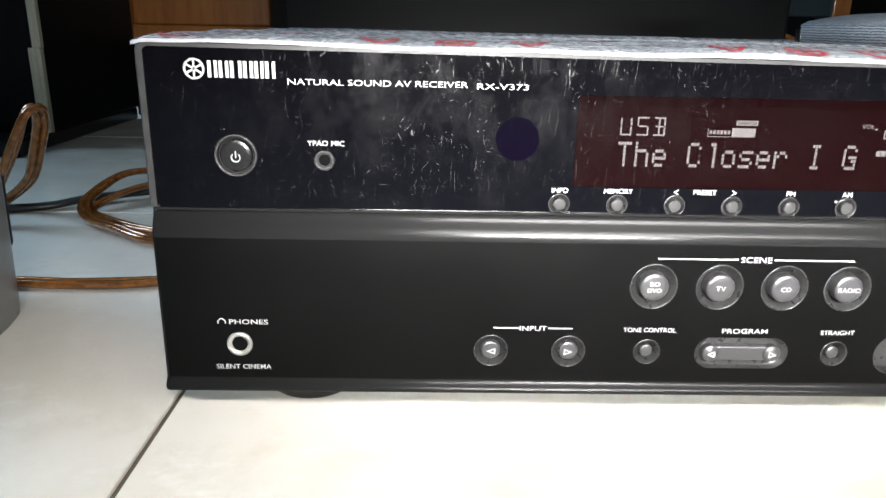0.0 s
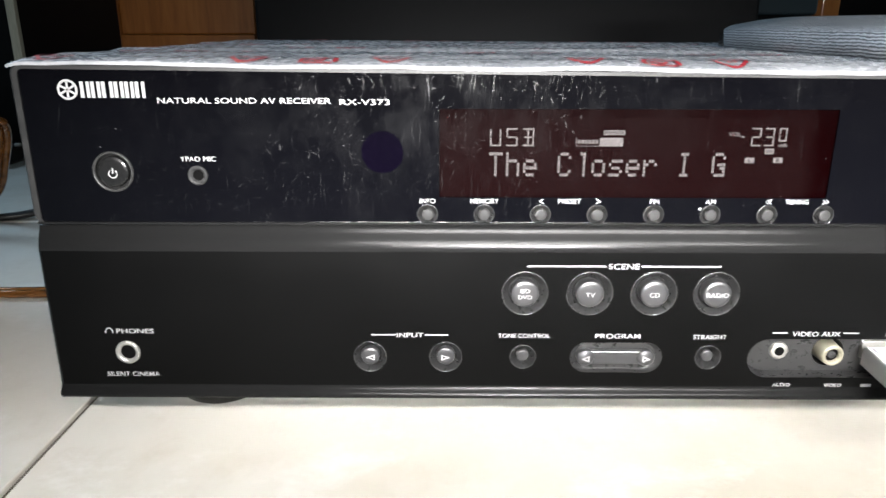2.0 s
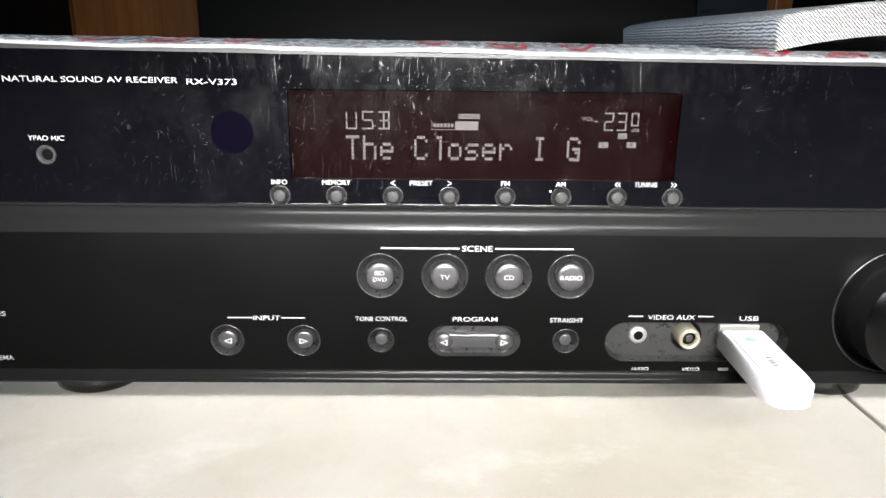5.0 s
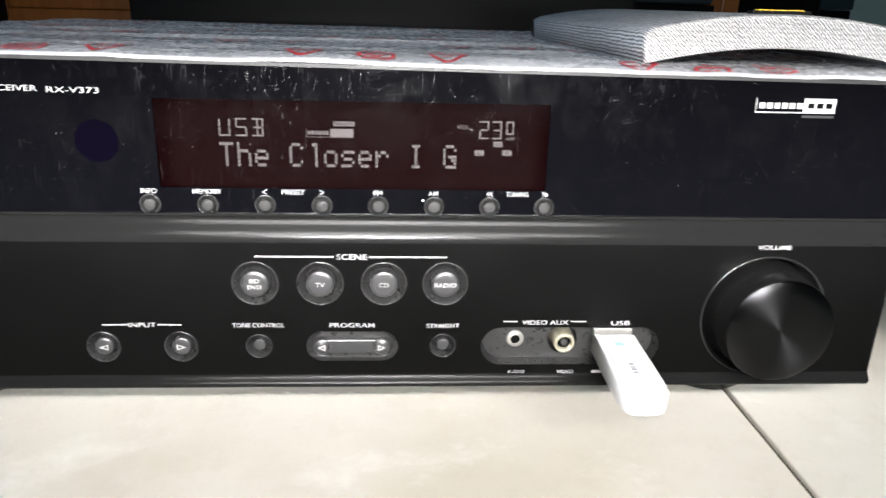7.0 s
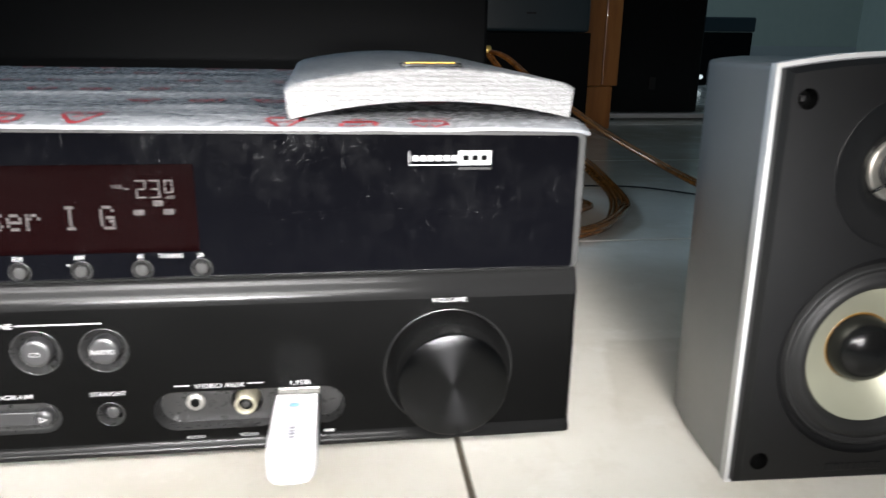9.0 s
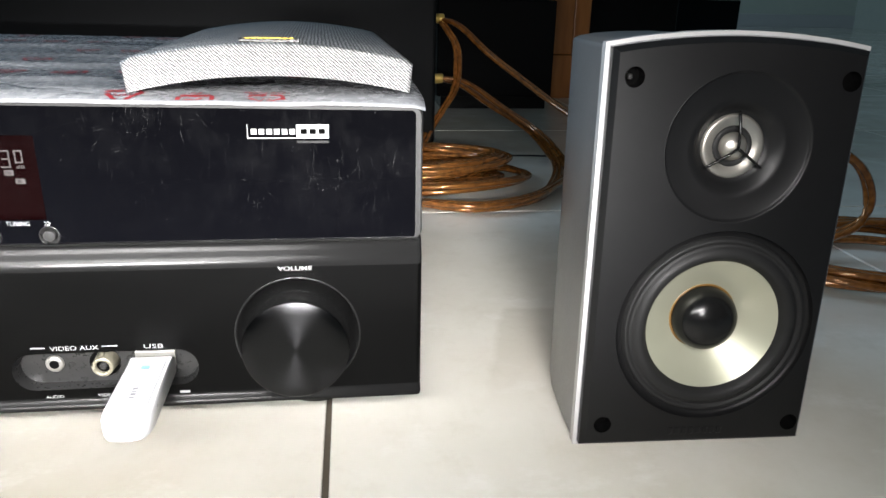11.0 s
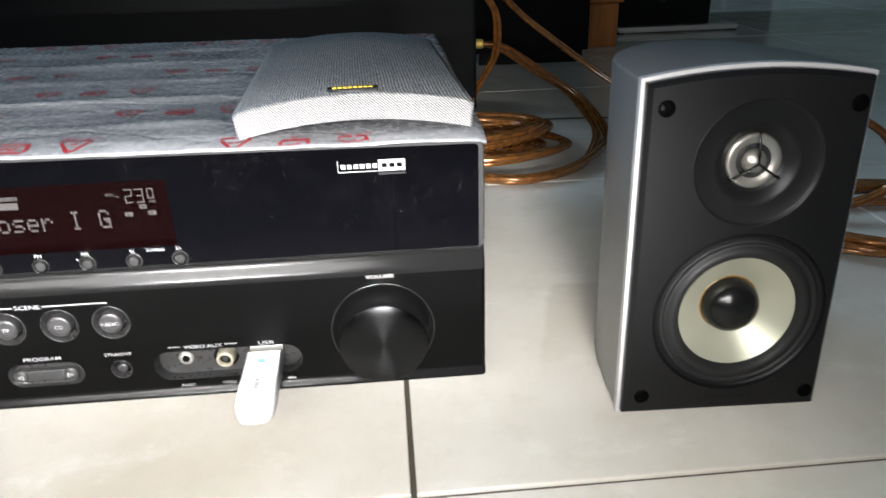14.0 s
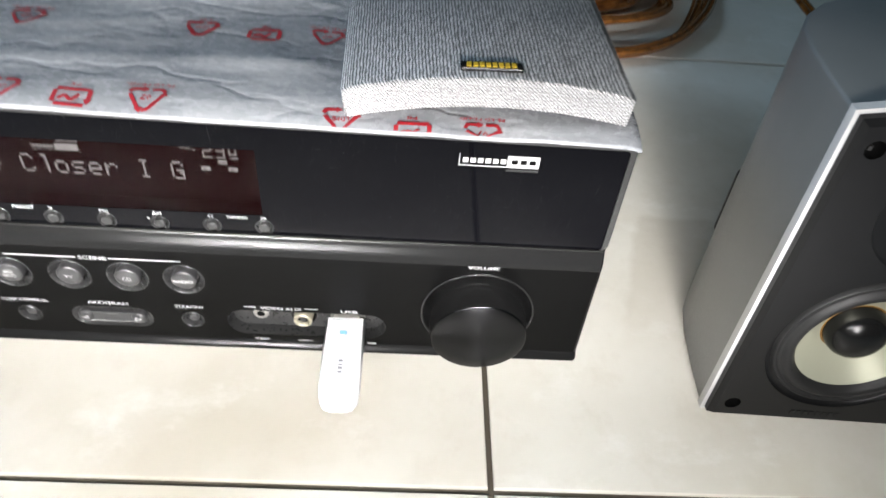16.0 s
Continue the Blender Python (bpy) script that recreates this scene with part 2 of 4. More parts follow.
GLOSS, BRUSHED, TILE, WRAP, CLOTH = gloss_panel(), brushed_black(), tile_material(), wrap_material(), cloth_material()
WOOD, CABLE, KNOB, PANE = wood_material(), cable_material(), knob_material(), pane_material()
SHOULDER = mottled("satin_black_shoulder", (0.004, 0.004, 0.004), (0.010, 0.010, 0.010), 70, 0.21, 0.0, 0.01, 0.0, (3, 30, 30), 0.03, 0.085)
RIM = mottled("grey_panel_rim", (0.011, 0.011, 0.011), (0.034, 0.034, 0.033), 24, 0.4, 0.0, 0.0, 0.0, (1, 1, 1), 0.05, 0.25)
STEEL = mottled("black_steel_case", (0.004, 0.004, 0.004), (0.009, 0.009, 0.009), 40, 0.5, 0.0, 0.2, 0.0, (1, 1, 1), 0.03, 0.15)
DISH = mottled("satin_black_dish", (0.011, 0.011, 0.011), (0.020, 0.020, 0.020), 60, 0.30, 0.0, 0.0, 0.0, (1, 1, 1), 0.05, 0.35)
BUTTON = mottled("charcoal_button", (0.014, 0.014, 0.015), (0.028, 0.028, 0.028), 120, 0.33, 0.0, 0.1)
SMALLBUTTON = mottled("grey_button", (0.015, 0.015, 0.015), (0.026, 0.026, 0.026), 90, 0.5, 0.0, 0.0, 0.0, (1, 1, 1), 0.05, 0.12)
DARKHOLE = material("dark_hollow", (0.0015, 0.0015, 0.0015), 0.8, 0.0, 0.0, 0.03)
PRINT = mottled("white_print", (0.24, 0.24, 0.24), (0.32, 0.32, 0.32), 200, 0.5)
NICKEL = mottled("worn_nickel", (0.26, 0.255, 0.24), (0.38, 0.37, 0.34), 300, 0.32, 0.7)
YELLOWED = mottled("yellowed_nickel", (0.20, 0.185, 0.14), (0.30, 0.28, 0.215), 200, 0.35, 0.5)
BRASS = mottled("old_gold_plating", (0.55, 0.38, 0.09), (0.8, 0.6, 0.2), 200, 0.3, 0.6)
IRDARK = mottled("infrared_window", (0.0007, 0.0004, 0.0017), (0.0013, 0.0007, 0.0030), 120, 0.1, 0.0, 0.0, 0.0, (1, 1, 1), 0.02, 0.12)
REDBACK = mottled("dark_red_filter", (0.0018, 0.00012, 0.00016), (0.0036, 0.00025, 0.0003), 60, 0.6, 0.0, 0.0, 0.0, (1, 1, 1), 0.0, 0.05)
SEGMENT = glow("display_glow", (0.80, 0.92, 0.90), 1.9)
LED = glow("blue_activity_light", (0.16, 0.42, 1.0), 1.6)
WHITEPLASTIC = mottled("white_plastic", (0.52, 0.52, 0.53), (0.57, 0.57, 0.575), 20, 0.3, 0.0, 0.0, 0.15)
CLEARINSERT = mottled("milky_insert", (0.34, 0.345, 0.36), (0.38, 0.385, 0.40), 30, 0.34, 0.0, 0.0, 0.1)
LABELGREY = mottled("pale_label_field", (0.40, 0.40, 0.42), (0.45, 0.45, 0.47), 200, 0.35)
GREYPRINT = material("grey_print", (0.12, 0.12, 0.13), 0.5)
REDINK = mottled("red_ink", (0.20, 0.005, 0.010), (0.34, 0.012, 0.018), 160, 0.4)
BAFFLE = mottled("satin_black_baffle", (0.0045, 0.0045, 0.0047), (0.0085, 0.0085, 0.0088), 120, 0.40, 0.0, 0.05, 0.0, (1, 1, 1), 0.05, 0.22)
CABINET = mottled("silver_grey_paint", (0.20, 0.20, 0.197), (0.245, 0.245, 0.24), 60, 0.40, 0.5, 0.06, 0.1)
TRIM = mottled("bright_silver_trim", (0.46, 0.46, 0.455), (0.52, 0.52, 0.515), 12, 0.34, 0.2)
RUBBER = mottled("black_rubber", (0.010, 0.010, 0.010), (0.020, 0.020, 0.020), 120, 0.5, 0.0, 0.15, 0.0, (1, 1, 1), 0.1, 0.2)
CONE = mottled("pale_champagne_cone", (0.38, 0.38, 0.29), (0.44, 0.44, 0.345), 16, 0.38, 0.4, 0.0, 0.1)
CAP = mottled("glossy_black_plastic", (0.004, 0.004, 0.004), (0.010, 0.010, 0.010), 90, 0.2, 0.0, 0.0, 0.0, (1, 1, 1), 0.04, 0.28)
GLUE = mottled("amber_glue", (0.10, 0.05, 0.01), (0.26, 0.15, 0.035), 300, 0.35)
SATIN = mottled("satin_silver", (0.38, 0.36, 0.32), (0.50, 0.48, 0.43), 120, 0.32, 0.85)
VINYL = mottled("black_vinyl_box", (0.0024, 0.0026, 0.0029), (0.0052, 0.0056, 0.0062), 140, 0.55, 0.0, 0.25, 0.0, (1, 1, 1), 0.1, 0.05)
FIBRE = mottled("frayed_fibre_strip", (0.10, 0.10, 0.075), (0.62, 0.60, 0.48), 90, 0.6, 0.0, 0.4, 0.0, (3, 3, 0.12))
BLUEBLACK = mottled("blue_black_casing", (0.014, 0.024, 0.03), (0.022, 0.036, 0.045), 30, 0.35)
WALL = mottled("grey_green_wall", (0.42, 0.46, 0.40), (0.55, 0.58, 0.50), 2.2, 0.75, 0.0, 0.3)
# for the unseen south wall, darkened so that the glossy front reflects less
DIMWALL = mottled("darkened_unseen_wall", (0.045, 0.036, 0.028), (0.08, 0.062, 0.046), 3, 0.6, 0.0, 0.2)
CEIL = mottled("ceiling_paint", (0.6, 0.6, 0.58), (0.7, 0.7, 0.68), 2, 0.8)
GROUT = mottled("dark_grout", (0.05, 0.04, 0.028), (0.12, 0.10, 0.07), 60, 0.8, 0.0, 0.3)
BLACKWIRE = mottled("black_wire", (0.012, 0.012, 0.012), (0.03, 0.03, 0.03), 200, 0.35)
DARKGOLD = mottled("yellow_badge_print", (0.65, 0.42, 0.03), (0.85, 0.6, 0.08), 500, 0.35, 0.4)


# ---- mesh helpers ----
def part(name, bm, mat, parent=None, label="", smooth=False):
    """Links a bmesh, or a mesh, as one object under a thing or a part."""
    if isinstance(bm, bpy.types.Mesh):
        me = bm
    else:
        me = bpy.data.meshes.new(name)
        bm.to_mesh(me)
        bm.free()
    if not me.materials:
        me.materials.append(mat)
    if smooth:
        for p in me.polygons:
            p.use_smooth = True
    ob = new(name, me)
    ob.parent = parent
    if label:
        tagged(ob, label)
    return ob


def thing(name, at, label, category, group="", kind=""):
    ob = new(name)
    ob.empty_display_size = 0.02
    ob.matrix_basis = at if isinstance(at, Matrix) else Matrix.Translation(at)
    return tagged(ob, label, category, group, kind)


def rbox(x0, x1, y0, y1, z0, z1, r=0.001, seg=2, bm=None):
    """A box with rounded edges."""
    own = bmesh.new()
    bmesh.ops.create_cube(own, size=1)
    for v in own.verts:
        v.co = ((x0 + x1) / 2 + v.co.x * (x1 - x0), (y0 + y1) / 2 + v.co.y * (y1 - y0), (z0 + z1) / 2 + v.co.z * (z1 - z0))
    if r:
        bmesh.ops.bevel(own, geom=own.edges[:], offset=r, segments=seg, profile=0.5, affect="EDGES")
    if bm is None:
        return own
    me = bpy.data.meshes.new("box")
    own.to_mesh(me)
    own.free()
    bm.from_mesh(me)
    bpy.data.meshes.remove(me)
    return bm


def circle(cx, cz, r, n=40):
    return [(cx + r * math.cos(2 * math.pi * i / n), cz + r * math.sin(2 * math.pi * i / n)) for i in range(n)]


def stadium(cx, cz, hw, hh, n=14):
    """A slot with round ends, half width hw and half height hh."""
    pts = []
    for side, a0 in ((1, -math.pi / 2), (-1, math.pi / 2)):
        for i in range(n + 1):
            a = a0 + math.pi * i / n
            pts.append((cx + side * (hw - hh) + hh * math.cos(a), cz + hh * math.sin(a)))
    return pts


def rounded(x0, x1, z0, z1, r, n=6):
    """A rectangle with round corners."""
    pts = []
    for cx, cz, a0 in ((x1 - r, z0 + r, -90), (x1 - r, z1 - r, 0), (x0 + r, z1 - r, 90), (x0 + r, z0 + r, 180)):
        for i in range(n + 1):
            a = radians(a0 + 90 * i / n)
            pts.append((cx + r * math.cos(a), cz + r * math.sin(a)))
    return pts


def plate(loops, y, bm=None):
    """A flat face in the plane y, facing -y, bounded by the first loop, with the others as holes."""
    own = bmesh.new()
    for loop in loops:
        vs = [own.verts.new((x, y, z)) for x, z in loop]
        for a, b in zip(vs, vs[1:] + vs[:1]):
            own.edges.new((a, b))
    bmesh.ops.triangle_fill(own, use_beauty=True, use_dissolve=False, edges=own.edges[:])
    for f in own.faces:
        f.normal_update()
        if f.normal.y > 0:
            f.normal_flip()
    if bm is None:
        return own
    me = bpy.data.meshes.new("plate")
    own.to_mesh(me)
    own.free()
    bm.from_mesh(me)
    bpy.data.meshes.remove(me)
    return bm


def skin(bm, rings, closed=True, smooth=True):
    """Faces between rings of points, each ring as long as the next."""
    rows = [[bm.verts.new(p) for p in ring] for ring in rings]
    for a, b in zip(rows, rows[1:]):
        k = len(a)
        for i in range(k if closed else k - 1):
            f = bm.faces.new((a[i], a[(i + 1) % k], b[(i + 1) % k], b[i]))
            f.smooth = smooth
    return rows


def lathe(profile, cx, cz, n=40, bm=None, squash=1.0):
    """A body turned about the y axis at (cx, cz): pairs of (radius, y), from the back to the front."""
    bm = bm or bmesh.new()
    rings = [[(cx + max(r, 1e-5) * math.cos(2 * math.pi * i / n), y, cz + squash * max(r, 1e-5) * math.sin(2 * math.pi * i / n)) for i in range(n)] for r, y in profile]
    skin(bm, rings)
    return bm


def well(loop, y0, y1, shrink=1.0, floor_too=True, bm=None, steps=1):
    """The wall of a hole from the depth y0 to y1, narrowed towards its middle, and its floor."""
    bm = bm or bmesh.new()
    cx, cz = sum(p[0] for p in loop) / len(loop), sum(p[1] for p in loop) / len(loop)
    rings = []
    for s in range(steps + 1):
        k = 1 + (shrink - 1) * s / steps
        rings.append([(cx + (x - cx) * k, y0 + (y1 - y0) * s / steps, cz + (z - cz) * k) for x, z in loop])
    rows = skin(bm, rings)
    if floor_too:
        bm.faces.new(rows[-1])
    bmesh.ops.recalc_face_normals(bm, faces=bm.faces[:])
    return bm


def tube(points, r, n=8, samples=6, bm=None):
    """A round wire through the points."""
    bm = bm or bmesh.new()
    P = [Vector(p) for p in points]
    way = []
    for i in range(len(P) - 1):
        a, b, c, d = P[max(i - 1, 0)], P[i], P[i + 1], P[min(i + 2, len(P) - 1)]
        for s in range(samples):
            t = s / samples
            way.append(0.5 * (2 * b + (c - a) * t + (2 * a - 5 * b + 4 * c - d) * t * t + (3 * b - a - 3 * c + d) * t ** 3))
    way.append(P[-1])
    rings = []
    up = Vector((0.13, 0.2, 0.97))
    for i, p in enumerate(way):
        d = (way[min(i + 1, len(way) - 1)] - way[max(i - 1, 0)]).normalized()
        s = d.cross(up).normalized()
        u = s.cross(d)
        rings.append([p + r * (math.cos(2 * math.pi * k / n) * s + math.sin(2 * math.pi * k / n) * u) for k in range(n)])
    rows = skin(bm, rings)
    bm.faces.new(rows[0][::-1])
    bm.faces.new(rows[-1])
    return bm


def lettering(s, x0, x1, z0, z1, y, mat, parent, bold=0.0015, slant=0.0, name="lettering"):
    """Raised print that fills the given box on a face turned to -y."""
    cu = bpy.data.curves.new("text", "FONT")
    cu.body, cu.offset, cu.resolution_u, cu.shear = s, bold, 3, slant
    ob = bpy.data.objects.new("text", cu)
    me = bpy.data.meshes.new_from_object(ob)
    bpy.data.objects.remove(ob)
    bpy.data.curves.remove(cu)
    xs, zs = [v.co.x for v in me.vertices], [v.co.y for v in me.vertices]
    a, b, c, d = min(xs), max(xs), min(zs), max(zs)
    for v in me.vertices:
        v.co = (x0 + (v.co.x - a) / (b - a) * (x1 - x0), y, z0 + (v.co.y - c) / (d - c) * (z1 - z0))
    return part(name, me, mat, parent)


def quad(bm, x0, x1, z0, z1, y, lean=0.0):
    vs = [bm.verts.new(p) for p in ((x0, y, z0), (x1, y, z0), (x1 + lean, y, z1), (x0 + lean, y, z1))]
    bm.faces.new(vs)


def bar(x0, x1, z, h, y, mat, parent, name="print_line"):
    return part(name, rbox(x0, x1, y - 0.0001, y + 0.0001, z - h / 2, z + h / 2, 0), mat, parent)


# ---- room ----
X0, X1, Y0, Y1, TOP = -2.0, 4.2, -2.2, 5.0, 2.7
slab = thing("floor", (0, 0, 0), "cream polished ceramic floor tiles with dark joints", "floor", kind="structure")
part("joint_bed", rbox(X0 - 0.1, X1 + 0.1, Y0 - 0.1, Y1 + 0.1, -0.1, -0.0022, 0), GROUT, slab)
part("wall_north", rbox(X0, X1, Y1, Y1 + 0.12, 0, TOP, 0), WALL)
part("wall_south", rbox(X0, X1, Y0 - 0.12, Y0, 0, TOP, 0), DIMWALL)
part("wall_east", rbox(X1, X1 + 0.12, Y0 - 0.12, Y1 + 0.12, 0, TOP, 0), WALL)
# the opening is added for the cool fill lamp; no window is known here
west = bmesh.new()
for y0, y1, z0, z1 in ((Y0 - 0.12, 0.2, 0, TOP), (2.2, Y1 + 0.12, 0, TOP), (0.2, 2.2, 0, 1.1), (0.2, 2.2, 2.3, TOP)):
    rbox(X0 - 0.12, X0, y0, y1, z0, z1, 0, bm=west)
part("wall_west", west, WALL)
part("ceiling", rbox(X0 - 0.12, X1 + 0.12, Y0 - 0.12, Y1 + 0.12, TOP, TOP + 0.1, 0), CEIL)
for n in ("wall_north", "wall_south", "wall_east", "wall_west", "ceiling"):
    tagged(bpy.data.objects[n], "plain painted " + n.split("_")[0], n.split("_")[0], kind="structure")
part("baseboard", rbox(X0, X1, Y1 - 0.012, Y1, 0, 0.09, 0.003), TRIM)
tagged(bpy.data.objects["baseboard"], "pale skirting along the far wall", "baseboard", kind="structure")


# ---- the receiver ----
FACE = -0.003          # front of the lower panel


def lean(x):
    """The front's upper edge runs slightly out of level."""
    return 0.0026 - 0.0098 * x


def tilted(loop):
    return [(x, z + lean(x) if z > 0.14 else z) for x, z in loop]



rec = thing("av_receiver", (0.2175, 0.15, 0), "black audio video receiver with glossy upper panel and brushed lower panel", "receiver")
rec.matrix_basis = Matrix.Identity(4)

part("case", rbox(0.003, 0.432, 0.017, 0.31, 0.0242, 0.1475, 0.002), STEEL, rec, "black steel case")

ROW = [0.1462 + 0.02090 * i for i in range(8)]
WINDOW = (0.1505, 0.2925, 0.1052, 0.1374)

holes = [rounded(*WINDOW, 0.0006, 2), circle(0.0316, 0.1145, 0.0068), circle(0.0624, 0.1132, 0.0036, 28)]
holes += [circle(x, 0.0988, 0.0036, 28) for x in ROW]
up = plate([tilted(rounded(0.0027, 0.4323, 0.0953, 0.1484, 0.002))] + holes, 0.0)
part("upper_panel", up, GLOSS, rec, "scratched dusty piano-black panel")

outer, inner = tilted(rounded(0.0, 0.435, 0.0950, 0.1504, 0.0038)), tilted(rounded(0.0027, 0.4323, 0.0953, 0.1484, 0.002))
facing = tilted(rounded(0.0007, 0.4343, 0.0951, 0.1497, 0.0034))
rim = plate([facing, inner], -0.0006)
skin(rim, [[(x, -0.0006, z) for x, z in facing], [(x, -0.0003, z) for x, z in tilted(rounded(0.0002, 0.4348, 0.09505, 0.1502, 0.0037))], [(x, 0.0003, z) for x, z in outer], [(x, 0.017, z) for x, z in outer]])
skin(rim, [[(x, -0.0006, z) for x, z in inner], [(x, 0.0006, z) for x, z in inner]])
part("panel_edge", rbox(0.0012, 0.4338, -0.0011, 0.0008, 0.0947, 0.0957, 0.0002, 1), CAP, rec, "black lower edge of the glossy panel")
part("panel_rim", rim, RIM, rec, "grey plastic edge of the front")

# lower panel: a bright shoulder above, a flared lip below
shoulder = [(0.0165, 0.0945), (0.001, 0.0945), (0.0, 0.0938), (-0.0003, 0.0926), (-0.0009, 0.0912), (-0.0017, 0.0897), (-0.0024, 0.0882), (-0.0028, 0.0870), (-0.00295, 0.0858), (FACE, 0.0850)]
lip = [(FACE, 0.0298), (-0.0031, 0.0292), (-0.0036, 0.0283), (-0.0044, 0.0273), (-0.0050, 0.0265), (-0.0052, 0.0258), (-0.0048, 0.0250), (-0.0036, 0.0245), (-0.001, 0.0243), (0.0165, 0.0243)]
STATIONS = ((0.0, 0.0022), (0.0006, 0.0008), (0.0018, 0.0))
for name, prof, mat, label in (("panel_shoulder", shoulder, SHOULDER, "bright satin shoulder across the front"), ("panel_lip", lip, SHOULDER, "flared lower lip of the front")):
    strip = bmesh.new()
    rings = [[(x, y + d, z) for y, z in prof] for x, d in STATIONS]
    rings += [[(0.435 - x, y + d, z) for y, z in prof] for x, d in STATIONS[::-1]]
    skin(strip, rings, closed=False)
    bmesh.ops.recalc_face_normals(strip, faces=strip.faces[:])
    part(name, strip, mat, rec, label)
for x, s in ((0.0, 1), (0.435, -1)):
    end = bmesh.new()
    rings = [[(x + s * a, y, z) for y, z in ((FACE + d, 0.085), (FACE + d, 0.0298))] for a, d in STATIONS]
    skin(end, rings, closed=False)
    f = [(0.0165, 0.0945), (0.0022, 0.0938)] + [(y + 0.0022, z) for y, z in shoulder[3:]] + [(y + 0.0022, z) for y, z in lip[:-1]] + [(0.0165, 0.0243)]
    end.faces.new([end.verts.new((x, y, z)) for y, z in f])
    part("panel_end", end, BRUSHED, rec)
low = bmesh.new()
BIG = [0.1830, 0.2076, 0.2319, 0.2556]
lowholes = [circle(x, 0.0687, 0.0086) for x in BIG]
lowholes += [circle(0.1236, 0.0421, 0.0062), circle(0.1531, 0.0421, 0.0062), circle(0.1831, 0.0424, 0.0049, 32), circle(0.2552, 0.0422, 0.0049, 32)]
PROG, POCKET = stadium(0.2194, 0.0421, 0.0180, 0.0064), stadium(0.3068, 0.0420, 0.0362, 0.0082)
lowholes += [PROG, POCKET, circle(0.0292, 0.0438, 0.0048), circle(0.3840, 0.0552, 0.0252, 64)]
plate([[(0.0018, 0.0298), (0.4332, 0.0298), (0.4332, 0.085), (0.0018, 0.085)]] + lowholes, FACE, low)
part("lower_panel", low, BRUSHED, rec, "brushed black lower panel with a bright shoulder")

for x in (0.047, 0.388):
    foot = bmesh.new()
    rings = [[(x + r * math.cos(a * math.pi / 20), 0.052 + r * math.sin(a * math.pi / 20), h) for a in range(40)] for r, h in ((0.001, 0.0), (0.018, 0.0), (0.0195, 0.0012), (0.0203, 0.005), (0.0203, 0.012), (0.018, 0.0243))]
    skin(foot, rings)
    f = part("foot", foot, CAP, rec, "round black plastic foot")
    g = part("foot", f.data, CAP, rec)
    g.location = (0, 0.20, 0)


def push_button(x, z, R, r, y, depth, front, mat, n=32, dome=0.0006, dx=0.0, dz=0.0, label=""):
    """A button standing in a dished hole of the face y."""
    dish = bmesh.new()
    lathe([(R + 0.0003, y), (R + 0.0001, y - 0.0003), (R * 0.98, y - 0.0001), (R * 0.95, y + 0.0005), (r * 1.22, y + depth * 0.6), (r * 1.18, y + depth), (0.0, y + depth)], x, z, n, dish)
    d = part("button_dish", dish, DISH, rec)
    cap = lathe([(r, y + depth), (r, front + dome), (r * 0.93, front + dome * 0.4), (r * 0.7, front + dome * 0.1), (0.0, front)], x + dx, z + dz, n)
    part("button", cap, mat, d, label)
    return d


for x, s in zip(BIG, ("BD", "TV", "CD", "RADIO")):
    push_button(x, 0.0687, 0.0086, 0.0053, FACE, 0.0035, FACE - 0.0012, BUTTON, 40)
    yy = FACE - 0.00135
    if s == "BD":
        lettering("BD", x - 0.0018, x + 0.0018, 0.0693, 0.0709, yy, PRINT, rec)
        lettering("DVD", x - 0.0026, x + 0.0026, 0.0668, 0.0684, yy, PRINT, rec)
    else:
        w = {"TV": 0.0018, "CD": 0.0019, "RADIO": 0.0042}[s]
        lettering(s, x - w, x + w, 0.0677, 0.0695, yy, PRINT, rec)
bar(0.1835, 0.2130, 0.0796, 0.0005, FACE - 0.0001, PRINT, rec)
bar(0.2264, 0.2560, 0.0796, 0.0005, FACE - 0.0001, PRINT, rec)
lettering("SCENE", 0.2140, 0.2255, 0.0785, 0.0807, FACE - 0.0002, PRINT, rec)
for x, s in ((0.1236, -1), (0.1531, 1)):
    push_button(x, 0.0421, 0.0062, 0.0036, FACE, 0.0032, FACE + 0.0002, BUTTON, 32, 0.0005)
    tri = plate([[(x - s * 0.0017, 0.0412 - 0.0006), (x + s * 0.0017, 0.0418), (x - s * 0.0017, 0.0424 + 0.0006)], [(x - s * 0.0013, 0.0411), (x + s * 0.0007, 0.0418), (x - s * 0.0013, 0.0425)]], FACE - 0.0001)
    part("arrow_print", tri, PRINT, rec)
bar(0.1243, 0.1337, 0.0515, 0.0004, FACE - 0.0001, PRINT, rec)
bar(0.1449, 0.1540, 0.0515, 0.0004, FACE - 0.0001, PRINT, rec)
lettering("INPUT", 0.1341, 0.1444, 0.0505, 0.0524, FACE - 0.0002, PRINT, rec)
lettering("TONE CONTROL", 0.1733, 0.1933, 0.0504, 0.0522, FACE - 0.0002, PRINT, rec)
lettering("PROGRAM", 0.2108, 0.2282, 0.0503, 0.0522, FACE - 0.0002, PRINT, rec)
lettering("STRAIGHT", 0.2486, 0.2615, 0.0501, 0.0519, FACE - 0.0002, PRINT, rec)
for x in (0.1831, 0.2552):
    push_button(x, 0.0423, 0.0049, 0.0024, FACE, 0.0038, FACE + 0.0009, BUTTON, 28, 0.0005)
dish = part("program_dish", well(PROG, FACE, FACE + 0.0022, 0.86, True, None, 2), DISH, rec)
part("program_bar", rbox(0.2090, 0.2295, FACE - 0.0002, FACE + 0.002, 0.0392, 0.0449, 0.0005), BUTTON, dish)
